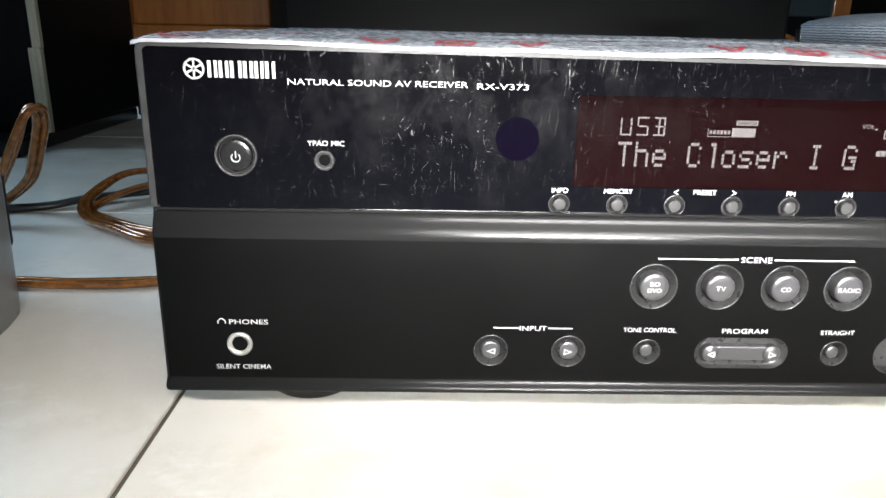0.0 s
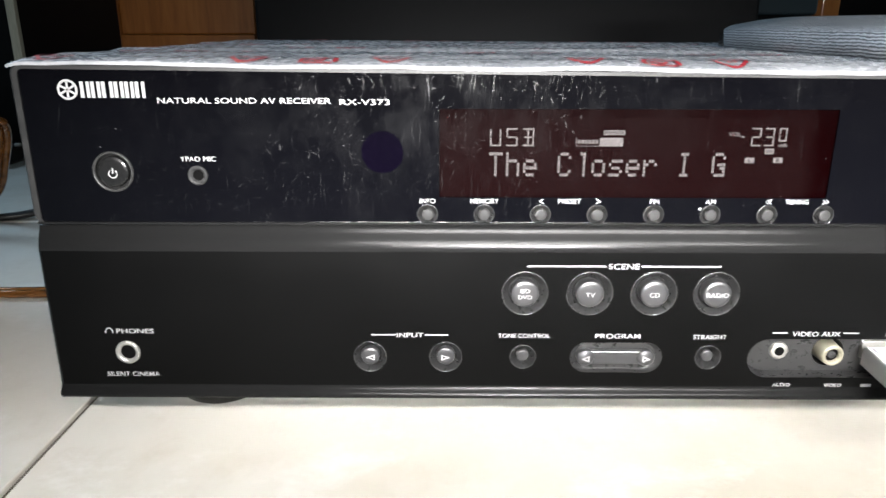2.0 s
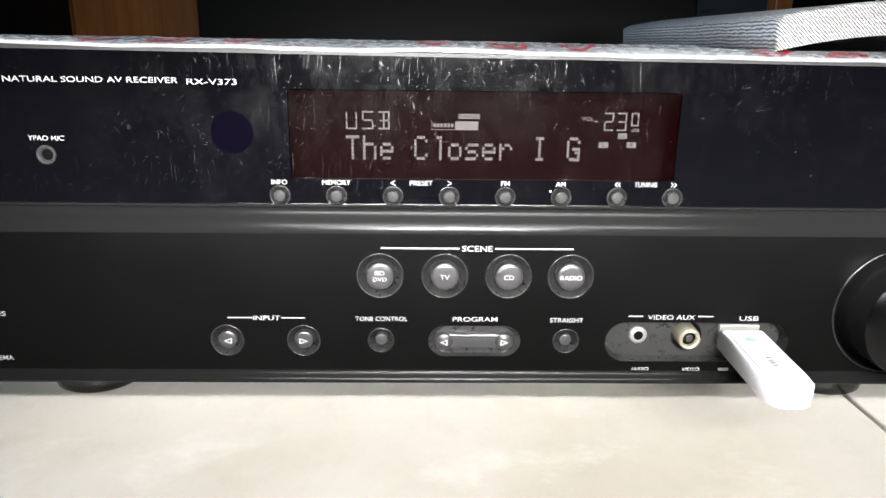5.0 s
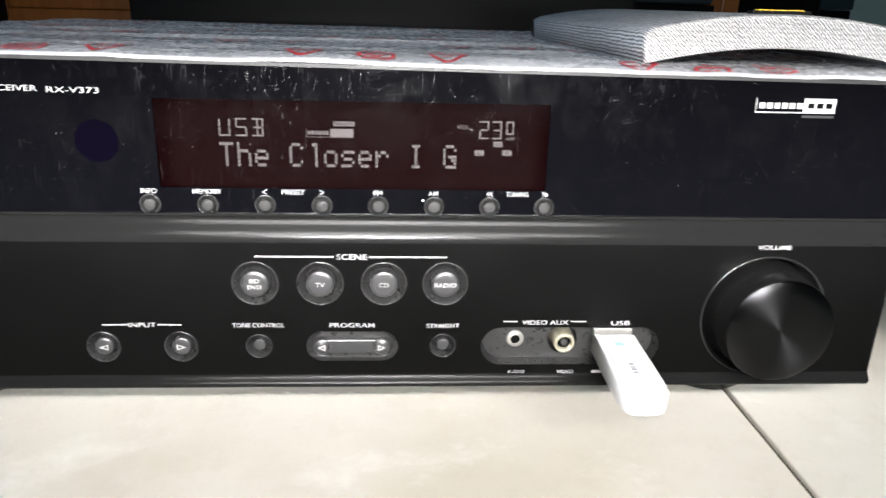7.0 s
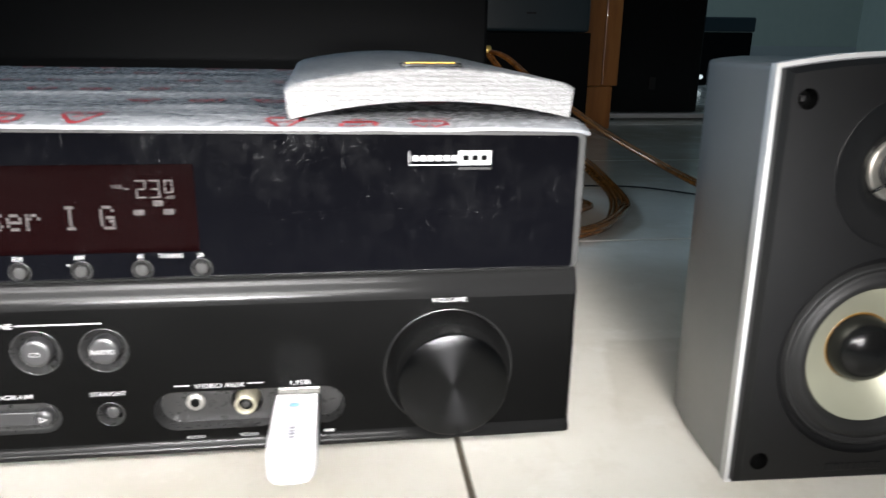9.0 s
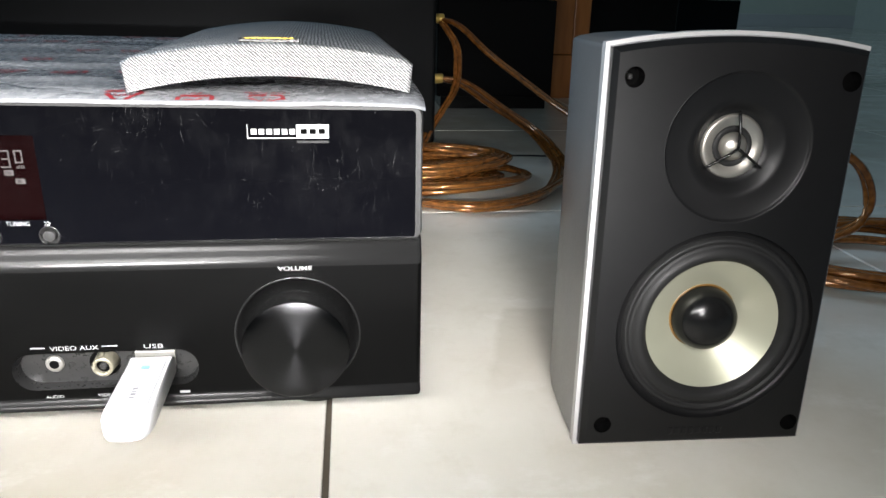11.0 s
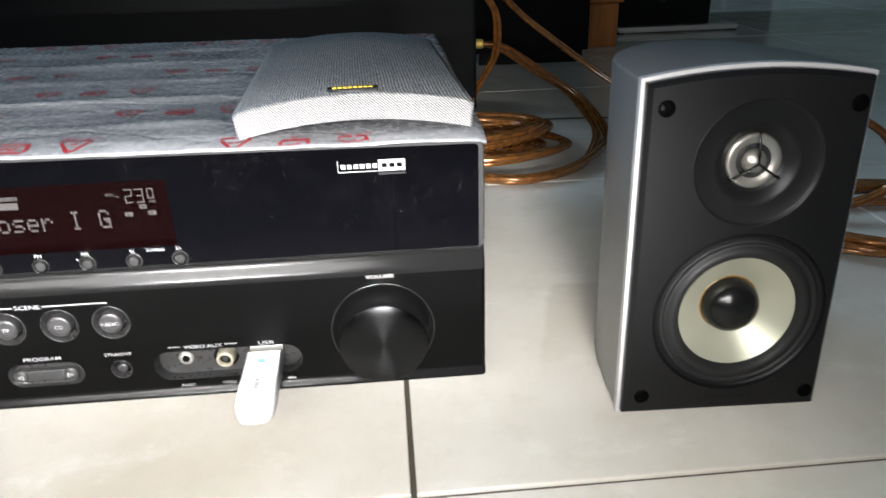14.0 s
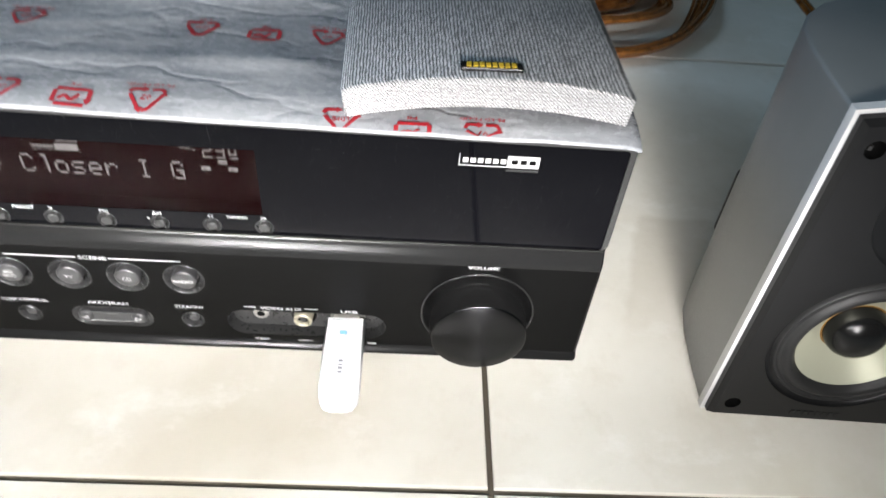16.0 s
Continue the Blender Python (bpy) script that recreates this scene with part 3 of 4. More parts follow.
for x, s in ((0.2075, -1), (0.2310, 1)):
    part("button", lathe([(0.0034, FACE + 0.002), (0.0034, FACE - 0.0003), (0.0028, FACE - 0.0009), (0.0, FACE - 0.001)], x, 0.0421, 28), BUTTON, dish)
    tri = plate([[(x - s * 0.0014, 0.0406), (x + s * 0.0016, 0.0419), (x - s * 0.0014, 0.0432)], [(x - s * 0.001, 0.0412), (x + s * 0.0007, 0.0419), (x - s * 0.001, 0.0426)]], FACE - 0.0012)
    part("arrow_print", tri, PRINT, rec)

# front sockets
rec_wall = well(POCKET, FACE, FACE + 0.0058, 0.97, False, None, 2)
floor_loop = [(0.3068 + (x - 0.3068) * 0.97, 0.0420 + (z - 0.0420) * 0.97) for x, z in POCKET]
plate([floor_loop, circle(0.3046, 0.0424, 0.0062, 32)], FACE + 0.0058, rec_wall)
pocket = part("socket_recess", rec_wall, DISH, rec, "scuffed recess of the front sockets")
part("socket_bore", well(circle(0.3046, 0.0424, 0.0062, 32), FACE + 0.0058, 0.0105, 0.98), DISH, pocket)
part("audio_jack", lathe([(0.0036, 0.0038), (0.0036, 0.0022), (0.0031, 0.0016), (0.0019, 0.0016)], 0.2850, 0.0428, 28), NICKEL, pocket, "round metal jack socket")
part("socket_hole", plate([circle(0.2850, 0.0428, 0.0020, 24)], 0.0017), DARKHOLE, pocket)
part("video_socket", lathe([(0.0048, 0.0105), (0.0047, 0.0060), (0.0045, 0.0022), (0.0043, -0.0012), (0.0039, -0.0017), (0.0029, -0.0017), (0.0028, 0.0008)], 0.3046, 0.0424, 32), YELLOWED, pocket, "yellowed metal video socket")
part("socket_hole", plate([circle(0.3046, 0.0424, 0.0029, 24)], 0.0004), DARKHOLE, pocket)
part("socket_pin", lathe([(0.0015, 0.0004), (0.0015, -0.0006), (0.0006, -0.0007), (0.0, -0.0002)], 0.3046, 0.0424, 16), SMALLBUTTON, pocket)
part("usb_port", rbox(0.3170, 0.3330, 0.0012, 0.0037, 0.0400, 0.0475, 0.0003), NICKEL, pocket, "metal port behind the memory stick")
for x0, x1, s, z0, z1 in ((0.2865, 0.3050, "VIDEO AUX", 0.0515, 0.0534), (0.3224, 0.3300, "USB", 0.0512, 0.0531), (0.2818, 0.2887, "AUDIO", 0.0300, 0.0314), (0.3020, 0.3089, "VIDEO", 0.0299, 0.0313)):
    lettering(s, x0, x1, z0, z1, FACE - 0.0003, PRINT, rec)
bar(0.2791, 0.2846, 0.0528, 0.0004, FACE - 0.0001, PRINT, rec)
bar(0.3062, 0.3122, 0.0528, 0.0004, FACE - 0.0001, PRINT, rec)
bar(0.3165, 0.3205, 0.0306, 0.0011, FACE - 0.0003, PRINT, rec)
bar(0.3345, 0.3385, 0.0306, 0.0011, FACE - 0.0003, PRINT, rec)

# headphone socket
part("phones_socket", lathe([(0.0048, FACE), (0.0047, FACE - 0.0006), (0.0042, FACE - 0.0009), (0.0031, FACE - 0.0005), (0.0029, FACE + 0.0004)], 0.0292, 0.0438, 36), NICKEL, rec, "pale metal headphone socket")
part("socket_hole", plate([circle(0.0292, 0.0438, 0.0030, 28)], FACE + 0.0002), DARKHOLE, rec)
lettering("PHONES", 0.0258, 0.0402, 0.0518, 0.0537, FACE - 0.0002, PRINT, rec)
arc = tube([(0.0217, FACE - 0.0002, 0.0519), (0.0217, FACE - 0.0002, 0.0530), (0.0230, FACE - 0.0002, 0.0540), (0.0243, FACE - 0.0002, 0.0530), (0.0243, FACE - 0.0002, 0.0519)], 0.00022, 5, 5)
part("headphone_symbol", arc, PRINT, rec)
lettering("SILENT CINEMA", 0.0199, 0.0405, 0.0335, 0.0354, FACE - 0.0002, PRINT, rec)

# upper panel: standby key, microphone socket, sensor, row of keys
push = push_button(0.0316, 0.1145, 0.0068, 0.0056, 0.0, 0.002, -0.0003, CAP, 44, 0.0004)
ring = [(0.0316 + 0.0015 * math.cos(a), -0.0005, 0.1138 + 0.0015 * math.sin(a)) for a in [radians(130 + 28 * i) for i in range(11)]]
part("standby_symbol", tube(ring, 0.00022, 5, 3), PRINT, rec)
bar(0.0314, 0.0318, 0.1149, 0.0022, -0.0005, PRINT, rec, "standby_symbol")
part("standby_ring", lathe([(0.0075, 0.0), (0.0074, -0.0006), (0.0069, -0.0008), (0.0065, 0.0)], 0.0316, 0.1145, 44), RIM, rec, "dull grey ring round the standby key")
part("microphone_socket", lathe([(0.0036, 0.0), (0.0035, -0.0006), (0.0027, -0.0006), (0.0019, 0.0008)], 0.0624, 0.1132, 28), SMALLBUTTON, rec, "small grey microphone socket")
part("socket_hole", plate([circle(0.0624, 0.1132, 0.0020, 24)], 0.0006), DARKHOLE, rec)
lettering("YPAO MIC", 0.0567, 0.0696, 0.1184, 0.1202, -0.0003, PRINT, rec)
part("remote_sensor", plate([circle(0.1300, 0.1219, 0.0076, 44)], -0.0003), IRDARK, rec, "dark violet round sensor window")
for x in ROW:
    push_button(x, 0.0988, 0.0036, 0.0022, 0.0, 0.0016, -0.0009, SMALLBUTTON, 26, 0.0003)
for x, w, s in ((0.1462, 0.0029, "INFO"), (0.1672, 0.0052, "MEMORY"), (0.1985, 0.0042, "PRESET"), (0.2297, 0.0016, "FM"), (0.2503, 0.0018, "AM"), (0.2820, 0.0042, "TUNING")):
    lettering(s, x - w, x + w, 0.1030, 0.1048, -0.0003, PRINT, rec)
for x, s in ((0.1881, "<"), (0.2090, ">"), (0.2716, "<<"), (0.2925, ">>")):
    w = 0.0006 * (1 + len(s) * 0.4)
    lettering(s, x - w, x + w, 0.1029, 0.1049, -0.0003, PRINT, rec)
bar(0.2462, 0.2470, 0.1012, 0.0008, -0.0003, PRINT, rec, "chip_mark")
lettering("NATURAL SOUND AV RECEIVER", 0.0508, 0.1122, 0.1391, 0.1411, -0.0003, PRINT, rec)
lettering("RX-V373", 0.1153, 0.1330, 0.1387, 0.1407, -0.0003, PRINT, rec)
# maker's mark and sound mark as plain shapes
part("maker_mark", lathe([(0.0036, 0.0), (0.0036, -0.0002), (0.0028, -0.0002), (0.0028, 0.0)], 0.0194, 0.1438, 30), PRINT, rec)
for a in range(3):
    b = rbox(-0.0027, 0.0027, -0.0002, 0.0, -0.00035, 0.00035, 0)
    b.transform(Matrix.Translation((0.0194, 0, 0.1438)) @ Matrix.Rotation(radians(90 + 60 * a), 4, "Y"))
    part("maker_mark", b, PRINT, rec)
for x0, x1 in ((0.0240, 0.0273), (0.0278, 0.0311), (0.0316, 0.0355), (0.0360, 0.0393), (0.0398, 0.0429), (0.0434, 0.0468)):
    bmk = bmesh.new()
    rbox(x0, x0 + 0.0012, -0.0002, 0.0, 0.1410, 0.1466, 0, bm=bmk)
    rbox(x1 - 0.0011, x1, -0.0002, 0.0, 0.1410, 0.1466, 0, bm=bmk)
    part("maker_mark", bmk, PRINT, rec)
sm = bmesh.new()
rbox(0.3686, 0.3689, -0.0002, 0.0, 0.1360, 0.1414, 0, bm=sm)
rbox(0.3689, 0.3865, -0.0002, 0.0, 0.1360, 0.1364, 0, bm=sm)
for i in range(6):
    rbox(0.3700 + 0.00285 * i, 0.3721 + 0.00285 * i, -0.0002, 0.0, 0.1376, 0.1397, 0, bm=sm)
part("sound_mark", sm, PRINT, rec)
part("sound_mark", rbox(0.3868, 0.3990, -0.0002, 0.0, 0.1360, 0.1414, 0), PRINT, rec)
for i in range(3):
    part("sound_mark", rbox(0.3884 + 0.0034 * i, 0.3908 + 0.0034 * i, -0.0004, -0.0002, 0.1378, 0.1397, 0), DARKHOLE, rec)
part("sound_mark", rbox(0.3868, 0.3990, -0.0002, 0.0, 0.1343, 0.1352, 0), SMALLBUTTON, rec)

# display: tubes lie 14 mm behind a smoked pane
DEEP = 0.0140
wx0, wx1, wz0, wz1 = WINDOW
pane = part("display_window", rbox(wx0 + 0.0002, wx1 - 0.0002, 0.0002, 0.0010, wz0 + 0.0002, wz1 - 0.0002, 0), PANE, rec, "smoked dark red display window")
pane.visible_shadow = False
back = bmesh.new()
well([(wx0 - 0.010, wz0 - 0.006), (wx1 + 0.010, wz0 - 0.006), (wx1 + 0.010, wz1 + 0.004), (wx0 - 0.010, wz1 + 0.004)], 0.0016, DEEP + 0.0006, 1.0, True, back)
part("display_back", back, REDBACK, rec, "dark red display ground")
GLYPH = {"T": "1F04040404040404", "h": "10101E1111111111", "e": "00000E111F100E", "C": "0E11101010110E", "l": "0C04040404040E", "o": "00000E1111110E",
         "s": "00000F100E011E", "r": "00001619101010", "I": "0E04040404040E", "G": "0E11101713110F"}
GLYPH["T"], GLYPH["h"], GLYPH["l"] = "1F040404040404", "10101E11111111", "06020202020202"
P = 0.00655
for i, c in enumerate("The Closer I G"):
    if c == " ":
        continue
    dots = bmesh.new()
    rows = [int(GLYPH[c][2 * k:2 * k + 2], 16) for k in range(7)]
    for k, bits in enumerate(rows):
        for j in range(5):
            if bits >> (4 - j) & 1:
                quad(dots, 0.1694 + i * P + j * 0.00104, 0.1694 + i * P + j * 0.00104 + 0.00088, 0.1195 - k * 0.00134 - 0.00112, 0.1195 - k * 0.00134, DEEP, 0)
    part("display_character", dots, SEGMENT, rec, "lit dot-matrix character")


def segments(on, x, z, w, h, name="display_digit"):
    """A seven-bar figure: a top, b c right, d foot, e f left, g middle; i a post in the middle."""
    bm, t = bmesh.new(), 0.00055
    m = z + h / 2
    for k, box in {"a": (x, x + w, z + h - t, z + h), "b": (x + w - t, x + w, m + 0.0002, z + h - 0.0005), "c": (x + w - t, x + w, z + 0.0005, m - 0.0002), "d": (x, x + w, z, z + t),
                   "e": (x, x + t, z + 0.0005, m - 0.0002), "f": (x, x + t, m + 0.0002, z + h - 0.0005), "g": (x + t, x + w - t, m - t / 2, m + t / 2), "i": (x + w * 0.4, x + w * 0.4 + t, z, z + h)}.items():
        if k in on:
            quad(bm, *box, DEEP)
    part(name, bm, SEGMENT, rec)


zt = 0.1219
for k, on in enumerate(("bcdef", "afgcd", "abcdig")):
    segments(on, 0.1696 + 0.0062 * k, zt, 0.0042, 0.0068)
segments("g", 0.2640, 0.1222, 0.0022, 0.0068)
for k, on in enumerate(("abged", "abgcd")):
    segments(on, 0.2683 + 0.0050 * k, 0.1221, 0.0036, 0.0069)
segments("abcdef", 0.2786, 0.1239, 0.0030, 0.0051)
lettering("dB", 0.2788, 0.2820, 0.1218, 0.1231, DEEP, SEGMENT, rec)
lettering("VOL", 0.2596, 0.2642, 0.1258, 0.1274, DEEP, SEGMENT, rec)
quads = bmesh.new()
for x0, x1, z0, z1 in ((0.2740, 0.2774, 0.1191, 0.1212), (0.2668, 0.2704, 0.1156, 0.1177), (0.2776, 0.2812, 0.1157, 0.1178)):
    quad(quads, x0, x1, z0, z1, DEEP)
part("channel_lamps", quads, SEGMENT, rec, "lit channel squares")
for s, x, z in (("SW", 0.2745, 0.1195), ("L", 0.2680, 0.1160), ("R", 0.2787, 0.1161)):
    lettering(s, x, x + (0.0024 if s == "SW" else 0.0013), z, z + 0.0013, DEEP - 0.0003, REDBACK, rec)
quads = bmesh.new()
quad(quads, 0.2022, 0.2110, 0.1219, 0.1221, DEEP)
quad(quads, 0.2022, 0.2024, 0.1219, 0.1253, DEEP)
quad(quads, 0.2112, 0.2200, 0.1219, 0.1252, DEEP)
quad(quads, 0.2125, 0.2205, 0.1262, 0.1280, DEEP)
for i in range(6):
    quad(quads, 0.2029 + 0.00135 * i, 0.2038 + 0.00135 * i, 0.1229, 0.1243, DEEP)
part("sound_mode_lamps", quads, SEGMENT, rec, "lit sound mode mark")
lettering("ENHANCER", 0.2129, 0.2201, 0.1265, 0.1277, DEEP - 0.0003, REDBACK, rec)

# volume knob
kx, kz = 0.3840, 0.0552
lettering("VOLUME", 0.3772, 0.3907, 0.0835, 0.0853, FACE - 0.0003, PRINT, rec)
part("knob_surround", lathe([(0.0258, FACE), (0.0257, FACE - 0.0007), (0.0250, FACE - 0.0010), (0.0243, FACE + 0.0005), (0.0240, 0.006), (0.0, 0.006)], kx, kz, 72), CAP, rec, "glossy ring round the volume knob")
part("volume_knob", lathe([(0.0226, 0.005), (0.0224, -0.0020), (0.0219, -0.0060), (0.0212, -0.0150), (0.0209, -0.0172)], kx, kz, 72), CAP, rec, "smooth black knob side")
knob_face = lathe([(0.0209, -0.0172), (0.0208, -0.0178), (0.0205, -0.0180), (0.0150, -0.01801), (0.0080, -0.01802), (0.0, -0.01803)], 0, 0, 72)
kf = part("knob_face", knob_face, KNOB, rec, "turned dark metal knob face")
kf.location = (kx, 0, kz)

# ---- foam wrap sheet on the receiver ----
WX0, WX1, WY0, WY1 = -0.0005, 0.4358, -0.0012, 0.302


def wrap_height(x, y):
    ridge = 0.0
    for k, (yc, amp, wid) in enumerate(((0.034, 0.0011, 0.006), (0.088, 0.0016, 0.007), (0.146, 0.0013, 0.008), (0.205, 0.0012, 0.008), (0.262, 0.0011, 0.009))):
        c = yc + 0.006 * noise.noise((x * 7, k * 3.1, 0.5)) + 0.01 * (x - 0.2)
        ridge += amp * (0.6 + 0.8 * noise.noise((x * 11, k * 5.3, 2))) * math.exp(-((y - c) / wid) ** 2)
    press = min(1.0, max(0.0, (0.318 - x) / 0.012)) if y < 0.196 else 1.0
    z = 0.1529 + 0.5 * lean(x) + 0.0006 * press + ridge * press + 0.0005 * min(1.0, y / 0.03 + 0.2) * noise.noise((x * 16, y * 30, 1)) + 0.0003 * noise.noise((x * 60, y * 90, 4))
    if y < 0.02:
        z -= (0.0022 + 0.0006 * press - 0.5 * lean(x)) * (1 - (y - WY0) / 0.0212) ** 3 - 0.0014 * max(0.0, noise.noise((x * 21, 7.7, 0))) * (1 - (y - WY0) / 0.0212)
    edge = min(x - WX0, WX1 - x)
    if edge < 0.006:
        z -= 0.0012 * (1 - edge / 0.006) ** 2
    return z


sheet = bmesh.new()
NX, NY = 130, 110
top = [[sheet.verts.new((WX0 + (WX1 - WX0) * i / NX, WY0 + (WY1 - WY0) * (j / NY) ** 1.25, 0)) for i in range(NX + 1)] for j in range(NY + 1)]
for row in top:
    for v in row:
        v.co.z = wrap_height(v.co.x, v.co.y)
for j in range(NY):
    for i in range(NX):
        sheet.faces.new((top[j][i], top[j][i + 1], top[j + 1][i + 1], top[j + 1][i])).smooth = True
border = [v for v in top[0]] + [r[-1] for r in top[1:]] + [v for v in top[-1][-2::-1]] + [r[0] for r in top[-2:0:-1]]
low_ring = [sheet.verts.new((v.co.x, v.co.y, min(v.co.z - 0.0011, 0.1501 + lean(v.co.x)))) for v in border]
for i in range(len(border)):
    k = (i + 1) % len(border)
    sheet.faces.new((border[i], low_ring[i], low_ring[k], border[k])).smooth = True
wrap = thing("foam_wrap_sheet", Matrix.Identity(4), "wrinkled white foam wrap with red recycling prints on the receiver", "packing sheet")
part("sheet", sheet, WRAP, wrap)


def ink(strokes, cx, cy, name="recycling_print", words=()):
    """A print on the sheet, turned to be read from behind: strokes are flat polygons round (0, 0) in millimetres."""
    bm = bmesh.new()
    put = lambda u, v: (cx - u / 880, max(cy - v / 880, WY0 + 0.0003))
    for poly in strokes:
        vs = []
        for u, v in poly:
            x, y = put(u, v)
            vs.append(bm.verts.new((x, y, wrap_height(x, y) + 0.00045)))
        bm.faces.new(vs)
    bmesh.ops.triangulate(bm, faces=bm.faces[:])
    for s, u0, u1, v0, v1 in words:
        cu = bpy.data.curves.new("text", "FONT")
        cu.body, cu.offset, cu.resolution_u = s, 0.012, 1
        ob = bpy.data.objects.new("text", cu)
        me = bpy.data.meshes.new_from_object(ob)
        bpy.data.objects.remove(ob)
        xs, zs = [q.co.x for q in me.vertices], [q.co.y for q in me.vertices]
        a, b, c, d = min(xs), max(xs), min(zs), max(zs)
        for q in me.vertices:
            x, y = put(u0 + (q.co.x - a) / (b - a) * (u1 - u0), v0 + (q.co.y - c) / (d - c) * (v1 - v0))
            q.co = (x, y, wrap_height(x, y) + 0.00045)
        bm.from_mesh(me)
        bpy.data.meshes.remove(me)
    bmesh.ops.recalc_face_normals(bm, faces=bm.faces[:])
    for f in bm.faces:
        f.normal_update()
        if f.normal.z < 0:
            f.normal_flip()
    part(name, bm, REDINK, wrap)


def stroke(x0, y0, x1, y1, w):
    d = Vector((x1 - x0, y1 - y0))
    s = Vector((-d.y, d.x)).normalized() * w / 2
    return [(x0 + s.x, y0 + s.y), (x0 - s.x, y0 - s.y), (x1 - s.x, y1 - s.y), (x1 + s.x, y1 + s.y)]


def arrow_triangle(w):
    """Three bent arrows round a triangle that points up as printed."""
    return [stroke(-1.5, 5.2, -5.2, -1.0, w), stroke(1.5, 5.2, 5.2, -1.0, w), stroke(-1.5, 5.2, 0.2, 6.0, w), stroke(-4.8, -3.6, -1.2, -3.6, w), stroke(1.2, -3.6, 4.8, -3.6, w),
            stroke(-5.6, -2.0, -4.6, -3.8, w), stroke(5.6, -2.0, 4.6, -3.8, w), [(-6.6, -0.6), (-4.0, -0.4), (-5.6, -2.6)], [(1.6, -2.2), (1.6, -5.0), (-0.4, -3.6)], [(0.6, 7.0), (0.2, 4.4), (2.6, 5.2)]]


LOOP = [stroke(-4.8, 3.4, 4.0, 3.4, 1.3), stroke(-5.6, -3.4, 4.6, -3.4, 1.3), stroke(-5.6, -3.2, -5.6, 2.2, 1.4), stroke(5.0, -2.6, 5.0, 2.8, 1.4),
        stroke(-2.4, -1.4, -0.6, 1.6, 1.2), stroke(-0.6, 1.6, 1.8, -0.6, 1.2), stroke(1.8, -0.6, 3.4, 1.2, 1.2), [(-6.8, 1.0), (-4.2, 1.0), (-5.6, 3.2)]]
for row, (y, start) in enumerate(((0.0062, 0.2030), (0.0600, 0.2620), (0.1130, 0.2010), (0.1700, 0.2585), (0.2360, 0.1920), (0.2880, 0.2500))):
    for n in range(-3, 3):
        for k in range(3):
            x = start + 0.1215 * n + 0.0258 * k
            if not 0.008 < x < 0.428:
                continue
            if row == 0:
                y = min(0.0046 - 0.06 * (x - 0.30), 0.0078)
            if k == 0:
                ink(arrow_triangle(1.5), x, y, words=(("LDPE", -2.6, 2.6, -0.6, 1.2), ("LD", -2.4, 2.4, -6.6, -5.4)) if row else (("LDPE", -2.6, 2.6, -0.6, 1.2),))
            elif k == 1:
                ink(LOOP, x, y - 0.003, words=(("PE", -1.6, 1.6, -6.6, -5.2),))
            else:
                ink(arrow_triangle(1.2), x, y, words=(("07", -1.8, 1.8, -1.2, 1.6), ("PE-LD PE-HD", -7.4, 7.4, -6.8, -5.4)))

# ---- speaker grille lying on the sheet ----
grille = thing("speaker_grille", pose(0.3782, 0.005, 0.1522, 0.1, 0, 2.2), "arched silver cloth speaker grille lying on the foam wrap", "speaker grille")
GW, GD, GT, GS = 0.0535, 0.187, 0.0122, 0.0062


def arch(u):
    return GS * (1 - u * u)


gm = bmesh.new()
M = 28
section = []
for i in range(M + 1):
    u = -1 + 2 * i / M
    soft = 0.0012 * max(0.0, (abs(u) - 0.93) / 0.07) ** 2
    section.append((u * GW, arch(u) + GT - soft))
for i in range(M, -1, -1):
    u = -1 + 2 * i / M
    section.append((u * (GW - 0.001), arch(u)))
rings = []
for y, inset in ((0.0, 0.0014), (0.0004, 0.0005), (0.0016, 0.0), (0.06, 0.0), (0.12, 0.0), (GD - 0.0016, 0.0), (GD - 0.0004, 0.0005), (GD, 0.0014)):
    rings.append([(x * (1 - inset / GW), y, z - inset if z > arch(x / GW) + GT / 2 else z + inset * 0.3) for x, z in section])
rows = skin(gm, rings)
for r, flip in ((rows[0], False), (rows[-1], True)):
    k = len(r)
    for i in range(M):
        f = (r[i], r[i + 1], r[k - 2 - i], r[k - 1 - i])
        gm.faces.new(f if flip else f[::-1])
bmesh.ops.recalc_face_normals(gm, faces=gm.faces[:])
part("cloth_frame", gm, CLOTH, grille, "woven silver cloth over the frame")
badge = part("badge", rbox(-0.0115, 0.0110, 0.0045, 0.0095, GS + GT - 0.0002, GS + GT + 0.0012, 0.0003), CAP, grille, "small black badge")
bm = bmesh.new()
for i in range(8):
    rbox(-0.0092 + 0.0023 * i, -0.0076 + 0.0023 * i, 0.0056, 0.0084, GS + GT + 0.0012, GS + GT + 0.0015, 0, bm=bm)
part("badge_print", bm, DARKGOLD, badge, "yellow bars on the badge")
for sx in (-1, 1):
    part("rear_clip", rbox(sx * 0.0495 - 0.004, sx * 0.0495 + 0.004, GD - 0.002, GD + 0.005, 0.001, 0.009, 0.0012), CAP, grille, "black plastic clip at the rear")

